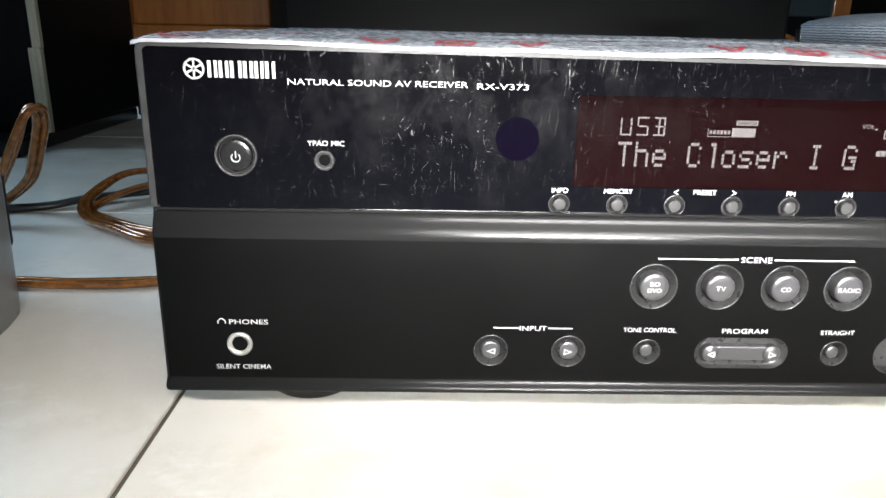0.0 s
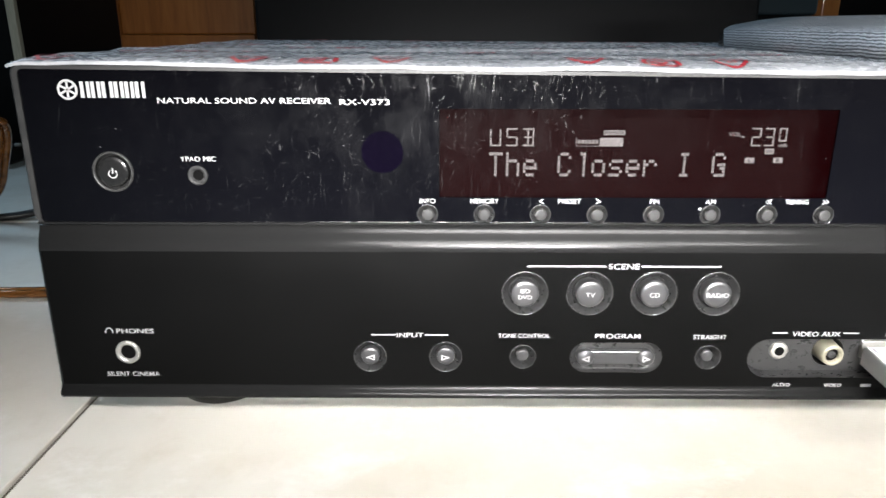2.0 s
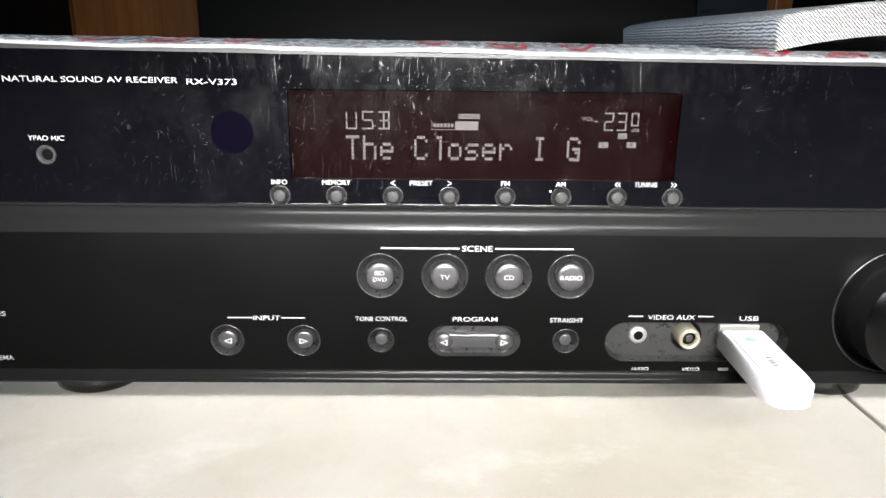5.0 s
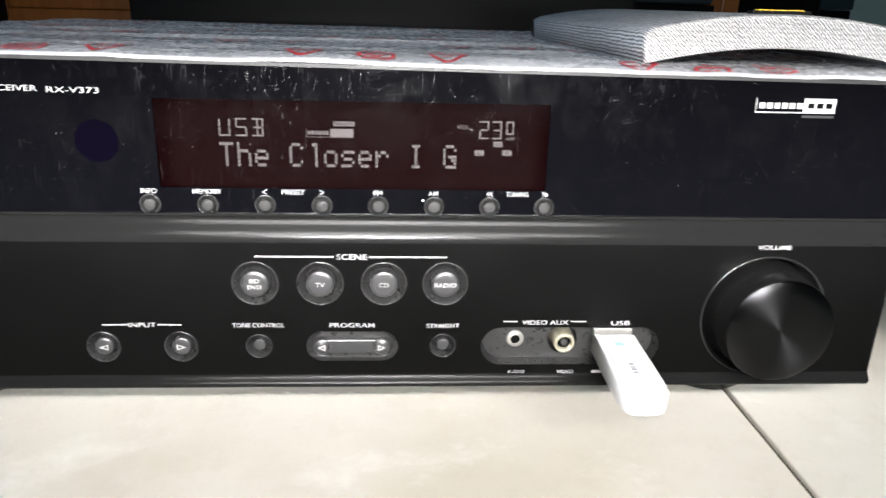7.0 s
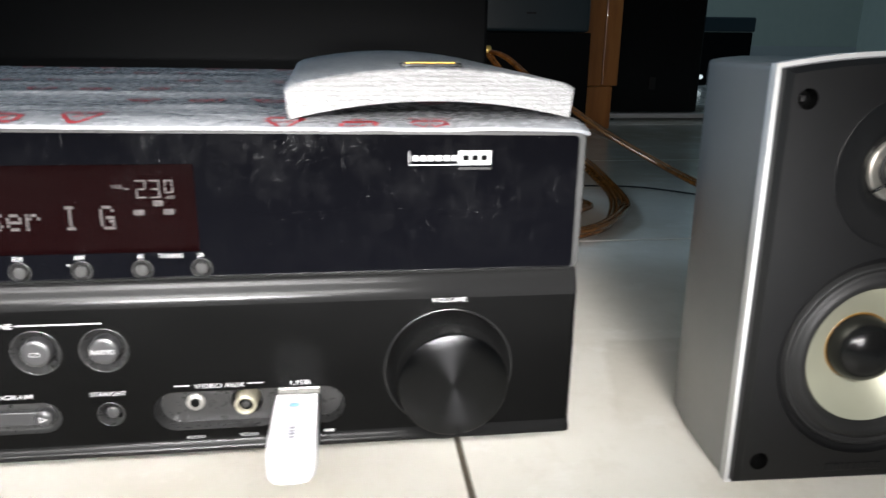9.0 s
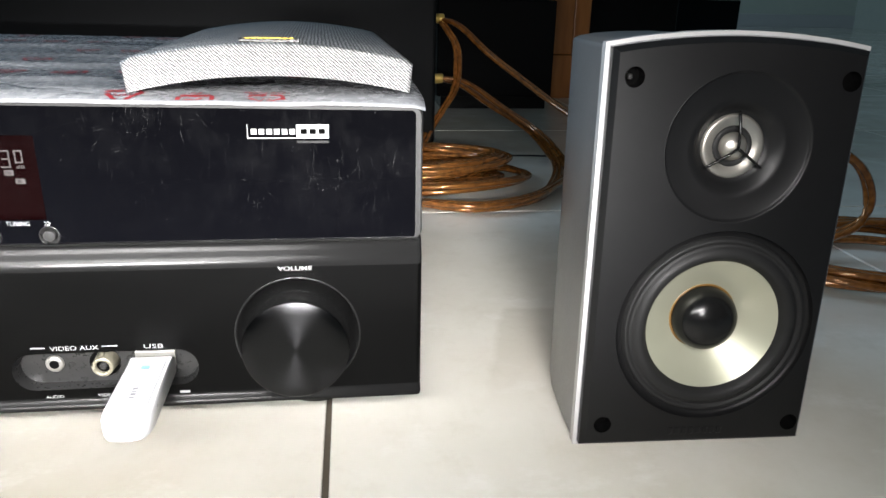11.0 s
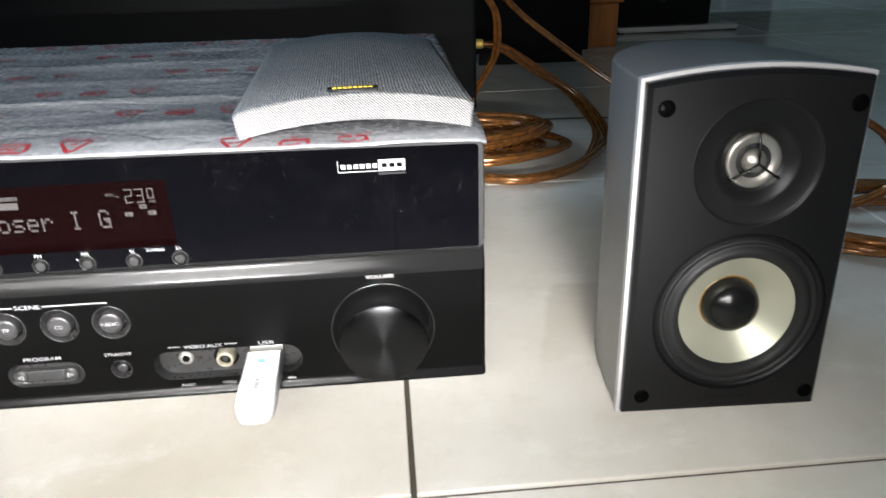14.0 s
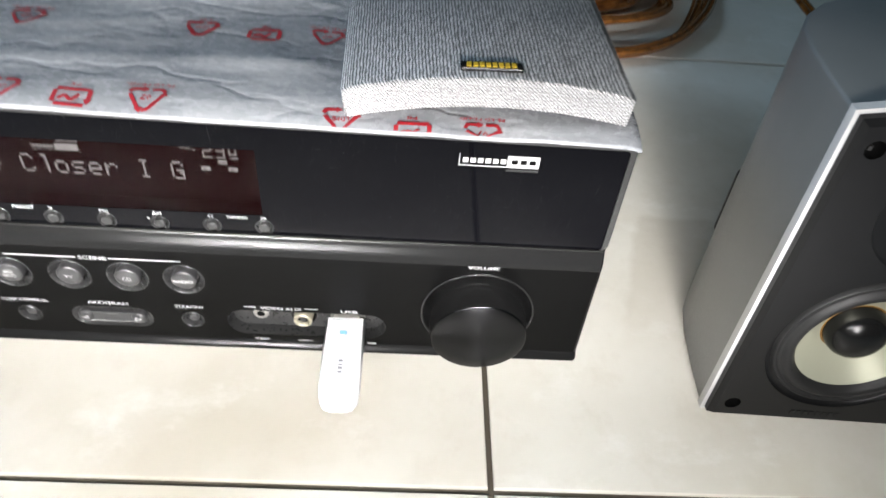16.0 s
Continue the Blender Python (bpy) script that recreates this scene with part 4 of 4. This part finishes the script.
# ---- memory stick in the front port ----
stick = thing("usb_stick", pose(0.3246, -0.0015, 0.0424, 3.2, 0, 0.3), "white plastic memory stick plugged into the front port", "memory stick")
sb = bmesh.new()
out = [(-0.0088, 0.0), (-0.0088, -0.0380), (-0.0082, -0.0430), (-0.0062, -0.0462), (-0.003, -0.0472), (0.003, -0.0472), (0.0062, -0.0462), (0.0082, -0.0430), (0.0088, -0.0380), (0.0088, 0.0)]
rings = [[(x * k, y * 0.95 * (1 if k == 1 else 0.992) - (0.0002 if k < 1 and y == 0 else 0), z) for x, y in out] for k, z in ((0.92, -0.0041), (1, -0.0033), (1, 0.0033), (0.94, 0.0039), (0.90, 0.0041))]
rows = skin(sb, rings)
sb.faces.new(rows[0][::-1])
sb.faces.new(rows[-1])
bmesh.ops.recalc_face_normals(sb, faces=sb.faces[:])
part("body", sb, WHITEPLASTIC, stick, "white rounded plastic body")
part("insert", rbox(-0.0066, 0.0066, -0.0345, -0.0015, 0.0040, 0.0045, 0.0002), CLEARINSERT, stick, "milky clear insert on top")
part("insert_label", rbox(-0.0042, 0.0044, -0.0305, -0.0110, 0.0044, 0.00462, 0.00005, 1), LABELGREY, stick, "paler printed field of the insert")
for k, w in enumerate((0.0009, 0.0012, 0.0007, 0.0011)):
    part("label_print", rbox(-0.0012, 0.0006, -0.0300 + 0.0019 * k, -0.0300 + 0.0019 * k + w, 0.0046, 0.00475, 0), GREYPRINT, stick)
part("label_print", rbox(0.0018, 0.0026, -0.0262, -0.0180, 0.0046, 0.00475, 0), CLEARINSERT, stick)
part("insert_edge", rbox(-0.0067, 0.0067, -0.0350, -0.0345, 0.0039, 0.0043, 0.0001), CLEARINSERT, stick)
lp = bmesh.new()
bmesh.ops.create_cone(lp, cap_ends=True, segments=20, radius1=0.0014, radius2=0.0012, depth=0.0010)
lp.transform(Matrix.Translation((0.0, -0.0378, 0.0044)))
part("cord_eyelet", lp, WHITEPLASTIC, stick)
part("activity_light", rbox(-0.0019, 0.0010, -0.0096, -0.0078, 0.0045, 0.00475, 0.0001), LED, stick, "lit blue activity light")
part("plug", rbox(-0.0060, 0.0060, 0.0, 0.0035, -0.0022, 0.0022, 0.0003), NICKEL, stick, "metal plug")


# ---- loudspeakers ----
def loudspeaker(at, label):
    """A small two-way speaker; its base stands on z 0, the front looks to -y, x from -0.052 to 0.052."""
    sp = thing("bookshelf_speaker", at, label, "loudspeaker", "pair of small speakers")
    HW, ZT = 0.0505, 0.1706

    def crown(x):
        return 0.0046 * (1 - (x / HW) ** 2)

    # cabinet: sides draw in towards a rounded back
    cab = bmesh.new()
    half = [(0.0, 0.0522), (0.02, 0.0521), (0.045, 0.0507), (0.062, 0.0478), (0.076, 0.0415), (0.087, 0.031), (0.094, 0.017), (0.0965, 0.0)]
    plan = [(w, y) for y, w in half] + [(-w, y) for y, w in half[-2::-1]]
    rings = []
    for z, k in ((0.0, 0.985), (0.0015, 1.0), (0.06, 1.0), (0.12, 1.0)):
        rings.append([(x * k, 0.009 + y * k, z) for x, y in plan])
    for dz, k in ((-0.0020, 1.0), (-0.0006, 0.994), (0.0, 0.98)):
        rings.append([(x * k, 0.009 + y * k, ZT + 0.0022 + dz + crown(x) - 0.004 * (y / 0.0965) ** 2) for x, y in plan])
    rows = skin(cab, rings, closed=False)
    ring = rows[-1]
    k = len(ring)
    for i in range(k // 2):
        a, b, c, d = ring[i], ring[i + 1], ring[k - 2 - i], ring[k - 1 - i]
        f = cab.faces.new((a, b, c, d) if b is not c else (a, b, d))
        f.smooth = True
    cab.faces.new(rows[0][::-1])
    bmesh.ops.recalc_face_normals(cab, faces=cab.faces[:])
    part("cabinet", cab, CABINET, sp, "silver-grey painted cabinet with a bowed top")

    def front_loop(inset, n=16):
        w, z0 = 0.0527 - inset, 0.0 + inset
        pts = [(-w + 2 * w * i / n, ZT + 0.0032 - inset + crown(-w + 2 * w * i / n)) for i in range(n, -1, -1)]
        return [(w, z0)] + pts + [(-w, z0)]

    tr = bmesh.new()
    o1, i1 = front_loop(0.0), front_loop(0.0032)
    plate([o1, i1], 0.0052, tr)
    skin(tr, [[(x, 0.0052, z) for x, z in o1], [(x, 0.0095, z) for x, z in o1]], smooth=False)
    bmesh.ops.recalc_face_normals(tr, faces=tr.faces[:])
    part("trim", tr, TRIM, sp, "bright silver edge trim")
    tr = bmesh.new()
    o1, i1 = front_loop(0.0016), front_loop(0.0019)
    plate([o1, i1], 0.0050, tr)
    part("trim_line", tr, GREYPRINT, sp)

    bl, edge = front_loop(0.0041), front_loop(0.0020)
    ww, wz, tz, tx = 0.0430, 0.0578, 0.1342, 0.0026
    ho = [circle(tx, tz, 0.0303, 64), circle(0.0034, wz, ww, 72)]
    pins = ((-0.0422, 0.1612), (-0.0415, 0.0128), (0.0442, 0.0112), (0.0440, 0.1605))
    ho += [circle(x, z, 0.0039, 24) for x, z in pins]
    bf = bmesh.new()
    plate([bl] + ho, 0.0, bf)
    rr = [[(x, 0.0, z) for x, z in bl], [(x, 0.0024, z) for x, z in edge], [(x, 0.0051, z) for x, z in edge]]
    skin(bf, rr, smooth=False)
    bmesh.ops.recalc_face_normals(bf, faces=bf.faces[:])
    part("baffle", bf, BAFFLE, sp, "satin black front board")
    for x, z in pins:
        s = part("grille_socket", well(circle(x, z, 0.0039, 24), 0.0, 0.006, 0.96), DARKHOLE, sp, "round black grille hole")
        if (x, z) == pins[0]:
            part("broken_pin", rbox(x - 0.0022, x - 0.0006, 0.001, 0.004, z - 0.001, z + 0.001, 0.0003), SMALLBUTTON, s)

    tw = part("tweeter_plate", lathe([(0.0303, 0.0), (0.0301, -0.0002), (0.0295, 0.0009), (0.0285, 0.0016), (0.0205, 0.0016), (0.0178, 0.0022), (0.0152, 0.0054), (0.0132, 0.0066), (0.0, 0.0066)], tx, tz, 64), BAFFLE, sp, "round black tweeter plate")
    part("tweeter_ring", lathe([(0.0130, 0.0066), (0.0128, 0.0054), (0.0120, 0.0050), (0.0100, 0.0056), (0.0082, 0.0062)], tx, tz, 48), SATIN, tw, "satin metal ring of the tweeter")
    part("tweeter_surround", lathe([(0.0084, 0.0064), (0.0078, 0.0054), (0.0066, 0.0054), (0.0056, 0.0062)], tx, tz, 40), RUBBER, tw)
    part("tweeter_dome", lathe([(0.0058, 0.0064), (0.0054, 0.0046), (0.0042, 0.0032), (0.0022, 0.0023), (0.0, 0.0020)], tx, tz, 40), SATIN, tw, "silver metal dome")
    for a in (90, 215, 325):
        g = tube([(tx, 0.0008, tz), (tx + 0.006 * math.cos(radians(a)), 0.0010, tz + 0.006 * math.sin(radians(a))), (tx + 0.0142 * math.cos(radians(a)), 0.0030, tz + 0.0142 * math.sin(radians(a)))], 0.00062, 6, 5)
        part("guard_spoke", g, CAP, tw, "thin black guard spoke")

    cx = 0.0034
    wf = part("woofer_rim", lathe([(ww, 0.0), (ww - 0.0004, 0.0012), (ww - 0.0012, 0.0024), (ww - 0.0030, 0.0026)], cx, wz, 72), BAFFLE, sp, "black rebate of the woofer")
    part("surround", lathe([(0.0400, 0.0026), (0.0392, 0.0006), (0.0385, 0.0002), (0.0374, 0.0010), (0.0368, 0.0016), (0.0358, 0.0004), (0.0342, -0.0008), (0.0325, -0.0010), (0.0310, 0.0), (0.0300, 0.0016), (0.0292, 0.0026)], cx, wz, 72), RUBBER, wf, "ribbed black rubber surround")
    part("cone", lathe([(0.0296, 0.0024), (0.0270, 0.0044), (0.0220, 0.0082), (0.0170, 0.0116), (0.0135, 0.0136)], cx, wz, 72), CONE, wf, "pale champagne cone")
    part("glue_ring", lathe([(0.0152, 0.0130), (0.0147, 0.0124), (0.0138, 0.0130)], cx, wz, 48), GLUE, wf, "amber glue line")
    part("dust_cap", lathe([(0.0142, 0.0134), (0.0140, 0.0090), (0.0132, 0.0066), (0.0112, 0.0040), (0.0080, 0.0020), (0.0042, 0.0008), (0.0, 0.0004)], cx, wz, 56), CAP, wf, "glossy black domed dust cap")
    for i in range(8):
        part("embossed_mark", rbox(-0.0118 + 0.0032 * i, -0.0096 + 0.0032 * i, -0.0005, 0.0, 0.0072, 0.0106, 0.0002, 1), BAFFLE, sp)
    part("terminal_cup", rbox(-0.030, 0.030, 0.088, 0.112, 0.028, 0.072, 0.003), RUBBER, sp, "black terminal cup at the back")
    # the front leans back a little towards the top
    slant = Matrix.Identity(4)
    slant[1][2] = 0.034
    for ob in sp.children_recursive:
        ob.data.transform(slant)
    return sp


right_speaker = loudspeaker(pose(0.5553, -0.0188, 0.0, 0, 0, -2.0), "silver-grey bookshelf speaker with pale cone, standing on the tiles")
left_speaker = copy_thing(right_speaker, pose(-0.1715, 0.050, 0.0, 0, 0, 3.0))
tagged(left_speaker, "silver-grey bookshelf speaker standing beside the receiver's other end")


# ---- black box behind the receiver ----
sub = thing("subwoofer_box", (0.22, 0.83, 0), "large black vinyl loudspeaker box standing behind the receiver", "loudspeaker box")
sub.matrix_basis = Matrix.Identity(4)
part("box", rbox(-0.066, 0.509, 0.602, 0.965, 0.012, 0.46, 0.004, 3), VINYL, sub, "matt black box")
for x in (-0.04, 0.48):
    for y in (0.635, 0.93):
        part("foot", rbox(x - 0.02, x + 0.02, y - 0.02, y + 0.02, 0.0, 0.013, 0.002), RUBBER, sub)
for y, z in ((0.672, 0.158), (0.672, 0.084), (0.700, 0.080)):
    post = lathe([(0.0052, 0.0), (0.0052, -0.003), (0.0045, -0.0035), (0.0045, -0.005), (0.0062, -0.0055), (0.0062, -0.0085), (0.0055, -0.009), (0.0062, -0.0095), (0.0062, -0.0165), (0.0052, -0.0175), (0.0, -0.0175)], 0, 0, 18)
    post.transform(Matrix.Translation((0.509, y, z)) @ Matrix.Rotation(radians(90), 4, "Z"))
    part("terminal_post", post, BRASS, sub, "gold-plated terminal post")

# ---- speaker cables ----
def cable(name, points, label, mat=None, twin=0.0028, r=0.0028):
    """A twin lead: two cores side by side."""
    c = thing(name, Matrix.Identity(4), label, "cable")
    for s in (-1, 1):
        pts = []
        for i, p in enumerate(points):
            a, b = Vector(points[max(i - 1, 0)]), Vector(points[min(i + 1, len(points) - 1)])
            d = (b - a).normalized()
            side = d.cross(Vector((0, 0, 1)))
            side = side.normalized() if side.length > 0.05 else Vector((1, 0, 0))
            pts.append(Vector(p) + s * twin * side)
        part("core", tube(pts, r, 8, 6), mat or CABLE, c)
    return c


cable("speaker_cable", [(0.522, 0.672, 0.158), (0.545, 0.660, 0.150), (0.575, 0.62, 0.121), (0.610, 0.58, 0.094), (0.648, 0.53, 0.066), (0.690, 0.44, 0.040), (0.690, 0.30, 0.035), (0.630, 0.17, 0.045), (0.572, 0.11, 0.050)], "clear copper twin cable from the box to the small speaker")
cable("speaker_cable", [(0.522, 0.672, 0.156), (0.540, 0.655, 0.128), (0.541, 0.640, 0.100), (0.536, 0.628, 0.075), (0.520, 0.620, 0.050), (0.505, 0.610, 0.030), (0.49, 0.58, 0.014), (0.47, 0.54, 0.006)], "clear copper twin cable hanging from the box")
cable("speaker_cable", [(0.522, 0.700, 0.080), (0.552, 0.690, 0.074), (0.590, 0.665, 0.050), (0.629, 0.62, 0.028), (0.640, 0.56, 0.014), (0.638, 0.50, 0.006), (0.614, 0.43, 0.004), (0.582, 0.375, 0.004), (0.53, 0.342, 0.005), (0.49, 0.345, 0.006), (0.45, 0.37, 0.008)], "clear copper twin cable sweeping to the coil")
cable("speaker_cable", [(0.522, 0.672, 0.084), (0.556, 0.665, 0.080), (0.600, 0.640, 0.052), (0.638, 0.595, 0.028), (0.650, 0.545, 0.012), (0.647, 0.485, 0.004), (0.617, 0.415, 0.010), (0.575, 0.362, 0.010), (0.52, 0.335, 0.010), (0.47, 0.35, 0.010)], "second copper twin cable sweeping to the coil")


def coil(cx, cy, rx, ry, turns, rise, seed, label, start=0.0):
    rnd = random.Random(seed)
    pts, phase = [], [rnd.uniform(-1, 1) for _ in range(8)]
    for i in range(int(turns * 14) + 1):
        a = start + 2 * math.pi * i / 14
        t = i / 14
        k = 1 + 0.10 * math.sin(t * 2.1 + phase[0]) + 0.05 * math.sin(a * 2 + phase[1])
        pts.append((cx + 0.010 * math.sin(t * 1.7 + phase[2]) + rx * k * math.cos(a), cy + 0.010 * math.cos(t * 1.3 + phase[3]) + ry * k * math.sin(a),
                    0.0035 + rise * (0.5 + 0.5 * math.sin(t * 1.9 + phase[4])) * min(1, t) + 0.004 * math.sin(a + phase[5]) ** 2))
    return cable("cable_coil", pts, label)


coil(0.496, 0.462, 0.060, 0.046, 12.3, 0.022, 3, "heap of coiled copper speaker cable on the tiles", 0.4)
coil(0.496, 0.440, 0.076, 0.058, 2.3, 0.012, 8, "loose lower turns of copper speaker cable on the tiles", 2.0)
coil(0.790, 0.190, 0.078, 0.062, 3.4, 0.016, 5, "coil of copper speaker cable behind the small speaker", 0.2)
cable("speaker_cable", [(0.585, 0.105, 0.050), (0.660, 0.16, 0.082), (0.735, 0.20, 0.094), (0.775, 0.20, 0.078), (0.792, 0.20, 0.050), (0.783, 0.20, 0.028), (0.740, 0.21, 0.010)], "copper twin cable arching from the speaker's back")
cable("black_wire", [(0.47, 0.585, 0.003), (0.56, 0.575, 0.003), (0.64, 0.570, 0.003), (0.70, 0.555, 0.003), (0.76, 0.50, 0.003)], "thin dark wire lying on the tiles", BLACKWIRE, 0.0, 0.0011)
cable("speaker_cable", [(-0.430, 0.205, 0.004), (-0.282, 0.175, 0.004), (-0.158, 0.167, 0.004), (-0.110, 0.165, 0.004), (-0.053, 0.175, 0.004), (0.034, 0.213, 0.004), (0.063, 0.263, 0.004)], "bright copper twin cable running along the tiles", None, 0.0026, 0.0026)
cable("speaker_cable", [(-0.087, 0.253, 0.004), (-0.110, 0.257, 0.006), (-0.137, 0.276, 0.008), (-0.168, 0.304, 0.006), (-0.186, 0.332, 0.010), (-0.186, 0.367, 0.018), (-0.174, 0.401, 0.024), (-0.141, 0.420, 0.022), (-0.079, 0.420, 0.015), (-0.008, 0.405, 0.006)], "looped copper twin cable at the receiver's side", None, 0.0026, 0.0026)
cable("speaker_cable", [(-0.086, 0.271, 0.004), (-0.123, 0.284, 0.005), (-0.167, 0.316, 0.005), (-0.183, 0.343, 0.006), (-0.162, 0.382, 0.014), (-0.124, 0.401, 0.016), (-0.044, 0.397, 0.008)], "second loop of copper twin cable at the receiver's side", None, 0.0024, 0.0024)
cable("black_wire", [(-0.379, 0.312, 0.004), (-0.304, 0.326, 0.004), (-0.256, 0.341, 0.004), (-0.225, 0.354, 0.004), (-0.202, 0.373, 0.006), (-0.169, 0.397, 0.006), (-0.104, 0.435, 0.006), (0.012, 0.464, 0.004)], "black power lead lying on the tiles", BLACKWIRE, 0.0014, 0.0031)
cable("speaker_cable", [(-0.270, 0.296, 0.006), (-0.253, 0.300, 0.012), (-0.240, 0.304, 0.028), (-0.228, 0.304, 0.048), (-0.217, 0.304, 0.070), (-0.208, 0.305, 0.088), (-0.203, 0.313, 0.092), (-0.207, 0.324, 0.080), (-0.219, 0.334, 0.055), (-0.234, 0.343, 0.028), (-0.264, 0.351, 0.006)], "stiff brown twin cable bent up from the tiles", None, 0.0030, 0.0034)

# ---- furniture and boxes in the dark part of the room ----
cabinet = thing("wooden_cabinet", Matrix.Identity(4), "orange-brown wooden cabinet with framed doors and a corner post", "cabinet")
CY = 0.96
part("stile", rbox(-0.404, -0.379, CY, CY + 0.03, 0.126, 0.9, 0.002), WOOD, cabinet)
part("bottom_rail", rbox(-0.3788, -0.160, CY + 0.001, CY + 0.03, 0.126, 0.149, 0.002), WOOD, cabinet)
part("door_panel", rbox(-0.3788, -0.160, CY + 0.006, CY + 0.03, 0.1494, 0.9, 0.003), WOOD, cabinet)
part("plinth", rbox(-0.40, 0.0, CY + 0.04, 1.40, 0.0, 0.127, 0.002), STEEL, cabinet, "dark recessed plinth")
part("carcass", rbox(-0.402, 0.0, CY + 0.035, 1.40, 0.1275, 0.9, 0.002), STEEL, cabinet, "dark cabinet body")
part("carcass", rbox(0.0006, 0.80, 1.195, 1.40, 0.1275, 0.9, 0.002), STEEL, cabinet)
part("corner_post", rbox(0.790, 0.829, 1.105, 1.19, 0.082, 0.9, 0.002), WOOD, cabinet)
part("corner_post", rbox(0.8305, 0.862, 1.108, 1.19, 0.082, 0.9, 0.002), WOOD, cabinet)
part("post_base", rbox(0.788, 0.850, 1.100, 1.19, 0.0, 0.0815, 0.003), WOOD, cabinet, "worn wooden foot block")

lowbox = thing("black_cabinet_speaker", Matrix.Identity(4), "black box speaker standing before the wooden post", "loudspeaker box")
part("box", rbox(0.552, 0.752, 0.955, 1.09, 0.022, 0.180, 0.002), VINYL, lowbox)
part("base", rbox(0.560, 0.745, 0.965, 1.08, 0.0, 0.0225, 0.001), CAP, lowbox, "dark recessed base")
dev = thing("blue_black_device", Matrix.Identity(4), "blue-black casing with a small pale mark, on the black box", "device")
part("casing", rbox(0.556, 0.750, 0.958, 1.088, 0.1805, 0.285, 0.006, 3), BLUEBLACK, dev)
part("mark", rbox(0.640, 0.656, 0.9572, 0.9582, 0.209, 0.212, 0), SMALLBUTTON, dev)

tall = thing("black_floor_speaker", Matrix.Identity(4), "black floor speaker with a small emblem and pale feet", "loudspeaker")
part("body", rbox(0.895, 1.100, 1.250, 1.55, 0.016, 0.62, 0.004), CAP, tall, "glossy black body")
part("emblem", rbox(0.986, 1.000, 1.2488, 1.2502, 0.064, 0.090, 0), SMALLBUTTON, tall, "small grey emblem")
part("outrigger_foot", rbox(0.900, 1.165, 1.245, 1.270, 0.003, 0.014, 0.003), TRIM, tall, "pale metal foot bar")
part("outrigger_foot", rbox(0.900, 1.165, 1.520, 1.545, 0.003, 0.014, 0.003), TRIM, tall)
for x in (0.905, 1.155):
    for y in (1.257, 1.532):
        part("rubber_pad", rbox(x - 0.008, x + 0.008, y - 0.008, y + 0.008, 0.0, 0.0032, 0), RUBBER, tall)

far = thing("far_black_box", Matrix.Identity(4), "low black box with bluish top and small white lamp", "device")
part("body", rbox(1.545, 1.780, 2.25, 2.55, 0.0, 0.185, 0.004), VINYL, far)
part("top", rbox(1.540, 1.785, 2.245, 2.555, 0.186, 0.236, 0.006), BLUEBLACK, far, "bluish top part")
part("pilot_lamp", lathe([(0.008, 2.25), (0.008, 2.2475), (0.0, 2.2465)], 1.60, 0.03, 16), glow("pilot_glow", (0.8, 0.95, 1.0), 0.9), far, "small white pilot lamp")

leftbox = thing("black_tower_cabinet", Matrix.Identity(4), "black tower cabinet with a frayed pale strip down its edge", "loudspeaker box")
part("body", rbox(-0.85, -0.376, 0.66, 0.955, 0.020, 0.75, 0.003), VINYL, leftbox, "matt black body")
part("base_board", rbox(-0.84, -0.380, 0.585, 0.95, 0.0, 0.0195, 0.003), CAP, leftbox, "black base board")
part("edge_strip", rbox(-0.386, -0.371, 0.653, 0.662, 0.020, 0.122, 0.001), FIBRE, leftbox, "frayed pale edging strip")
part("edge_strip", rbox(-0.381, -0.370, 0.654, 0.662, 0.122, 0.75, 0.001), FIBRE, leftbox)
part("screw_head", lathe([(0.004, 0.0), (0.004, -0.002), (0.0, -0.003)], 0, 0, 14), NICKEL, leftbox).matrix_basis = Matrix.Translation((-0.386, 0.64, 0.0198)) @ Matrix.Rotation(radians(-90), 4, "X")

# ---- floor tiles ----
PX, PY, JX, JY = 0.4045, 0.4085, 0.3940, -0.0605
tile = bmesh.new()
hx, hy, e = PX / 2 - 0.0014, PY / 2 - 0.0015, 0.0005
rings = [[(sx * (hx - d), sy * (hy - d), z) for sx, sy in ((-1, -1), (1, -1), (1, 1), (-1, 1))] for d, z in ((0.0, -0.004), (0.0, -0.0006), (0.0004, -0.0001), (e, 0.0))]
rows = skin(tile, rings, smooth=False)
tile.faces.new(rows[-1])
bmesh.ops.recalc_face_normals(tile, faces=tile.faces[:])
tile_mesh = bpy.data.meshes.new("tile")
tile.to_mesh(tile_mesh)
tile.free()
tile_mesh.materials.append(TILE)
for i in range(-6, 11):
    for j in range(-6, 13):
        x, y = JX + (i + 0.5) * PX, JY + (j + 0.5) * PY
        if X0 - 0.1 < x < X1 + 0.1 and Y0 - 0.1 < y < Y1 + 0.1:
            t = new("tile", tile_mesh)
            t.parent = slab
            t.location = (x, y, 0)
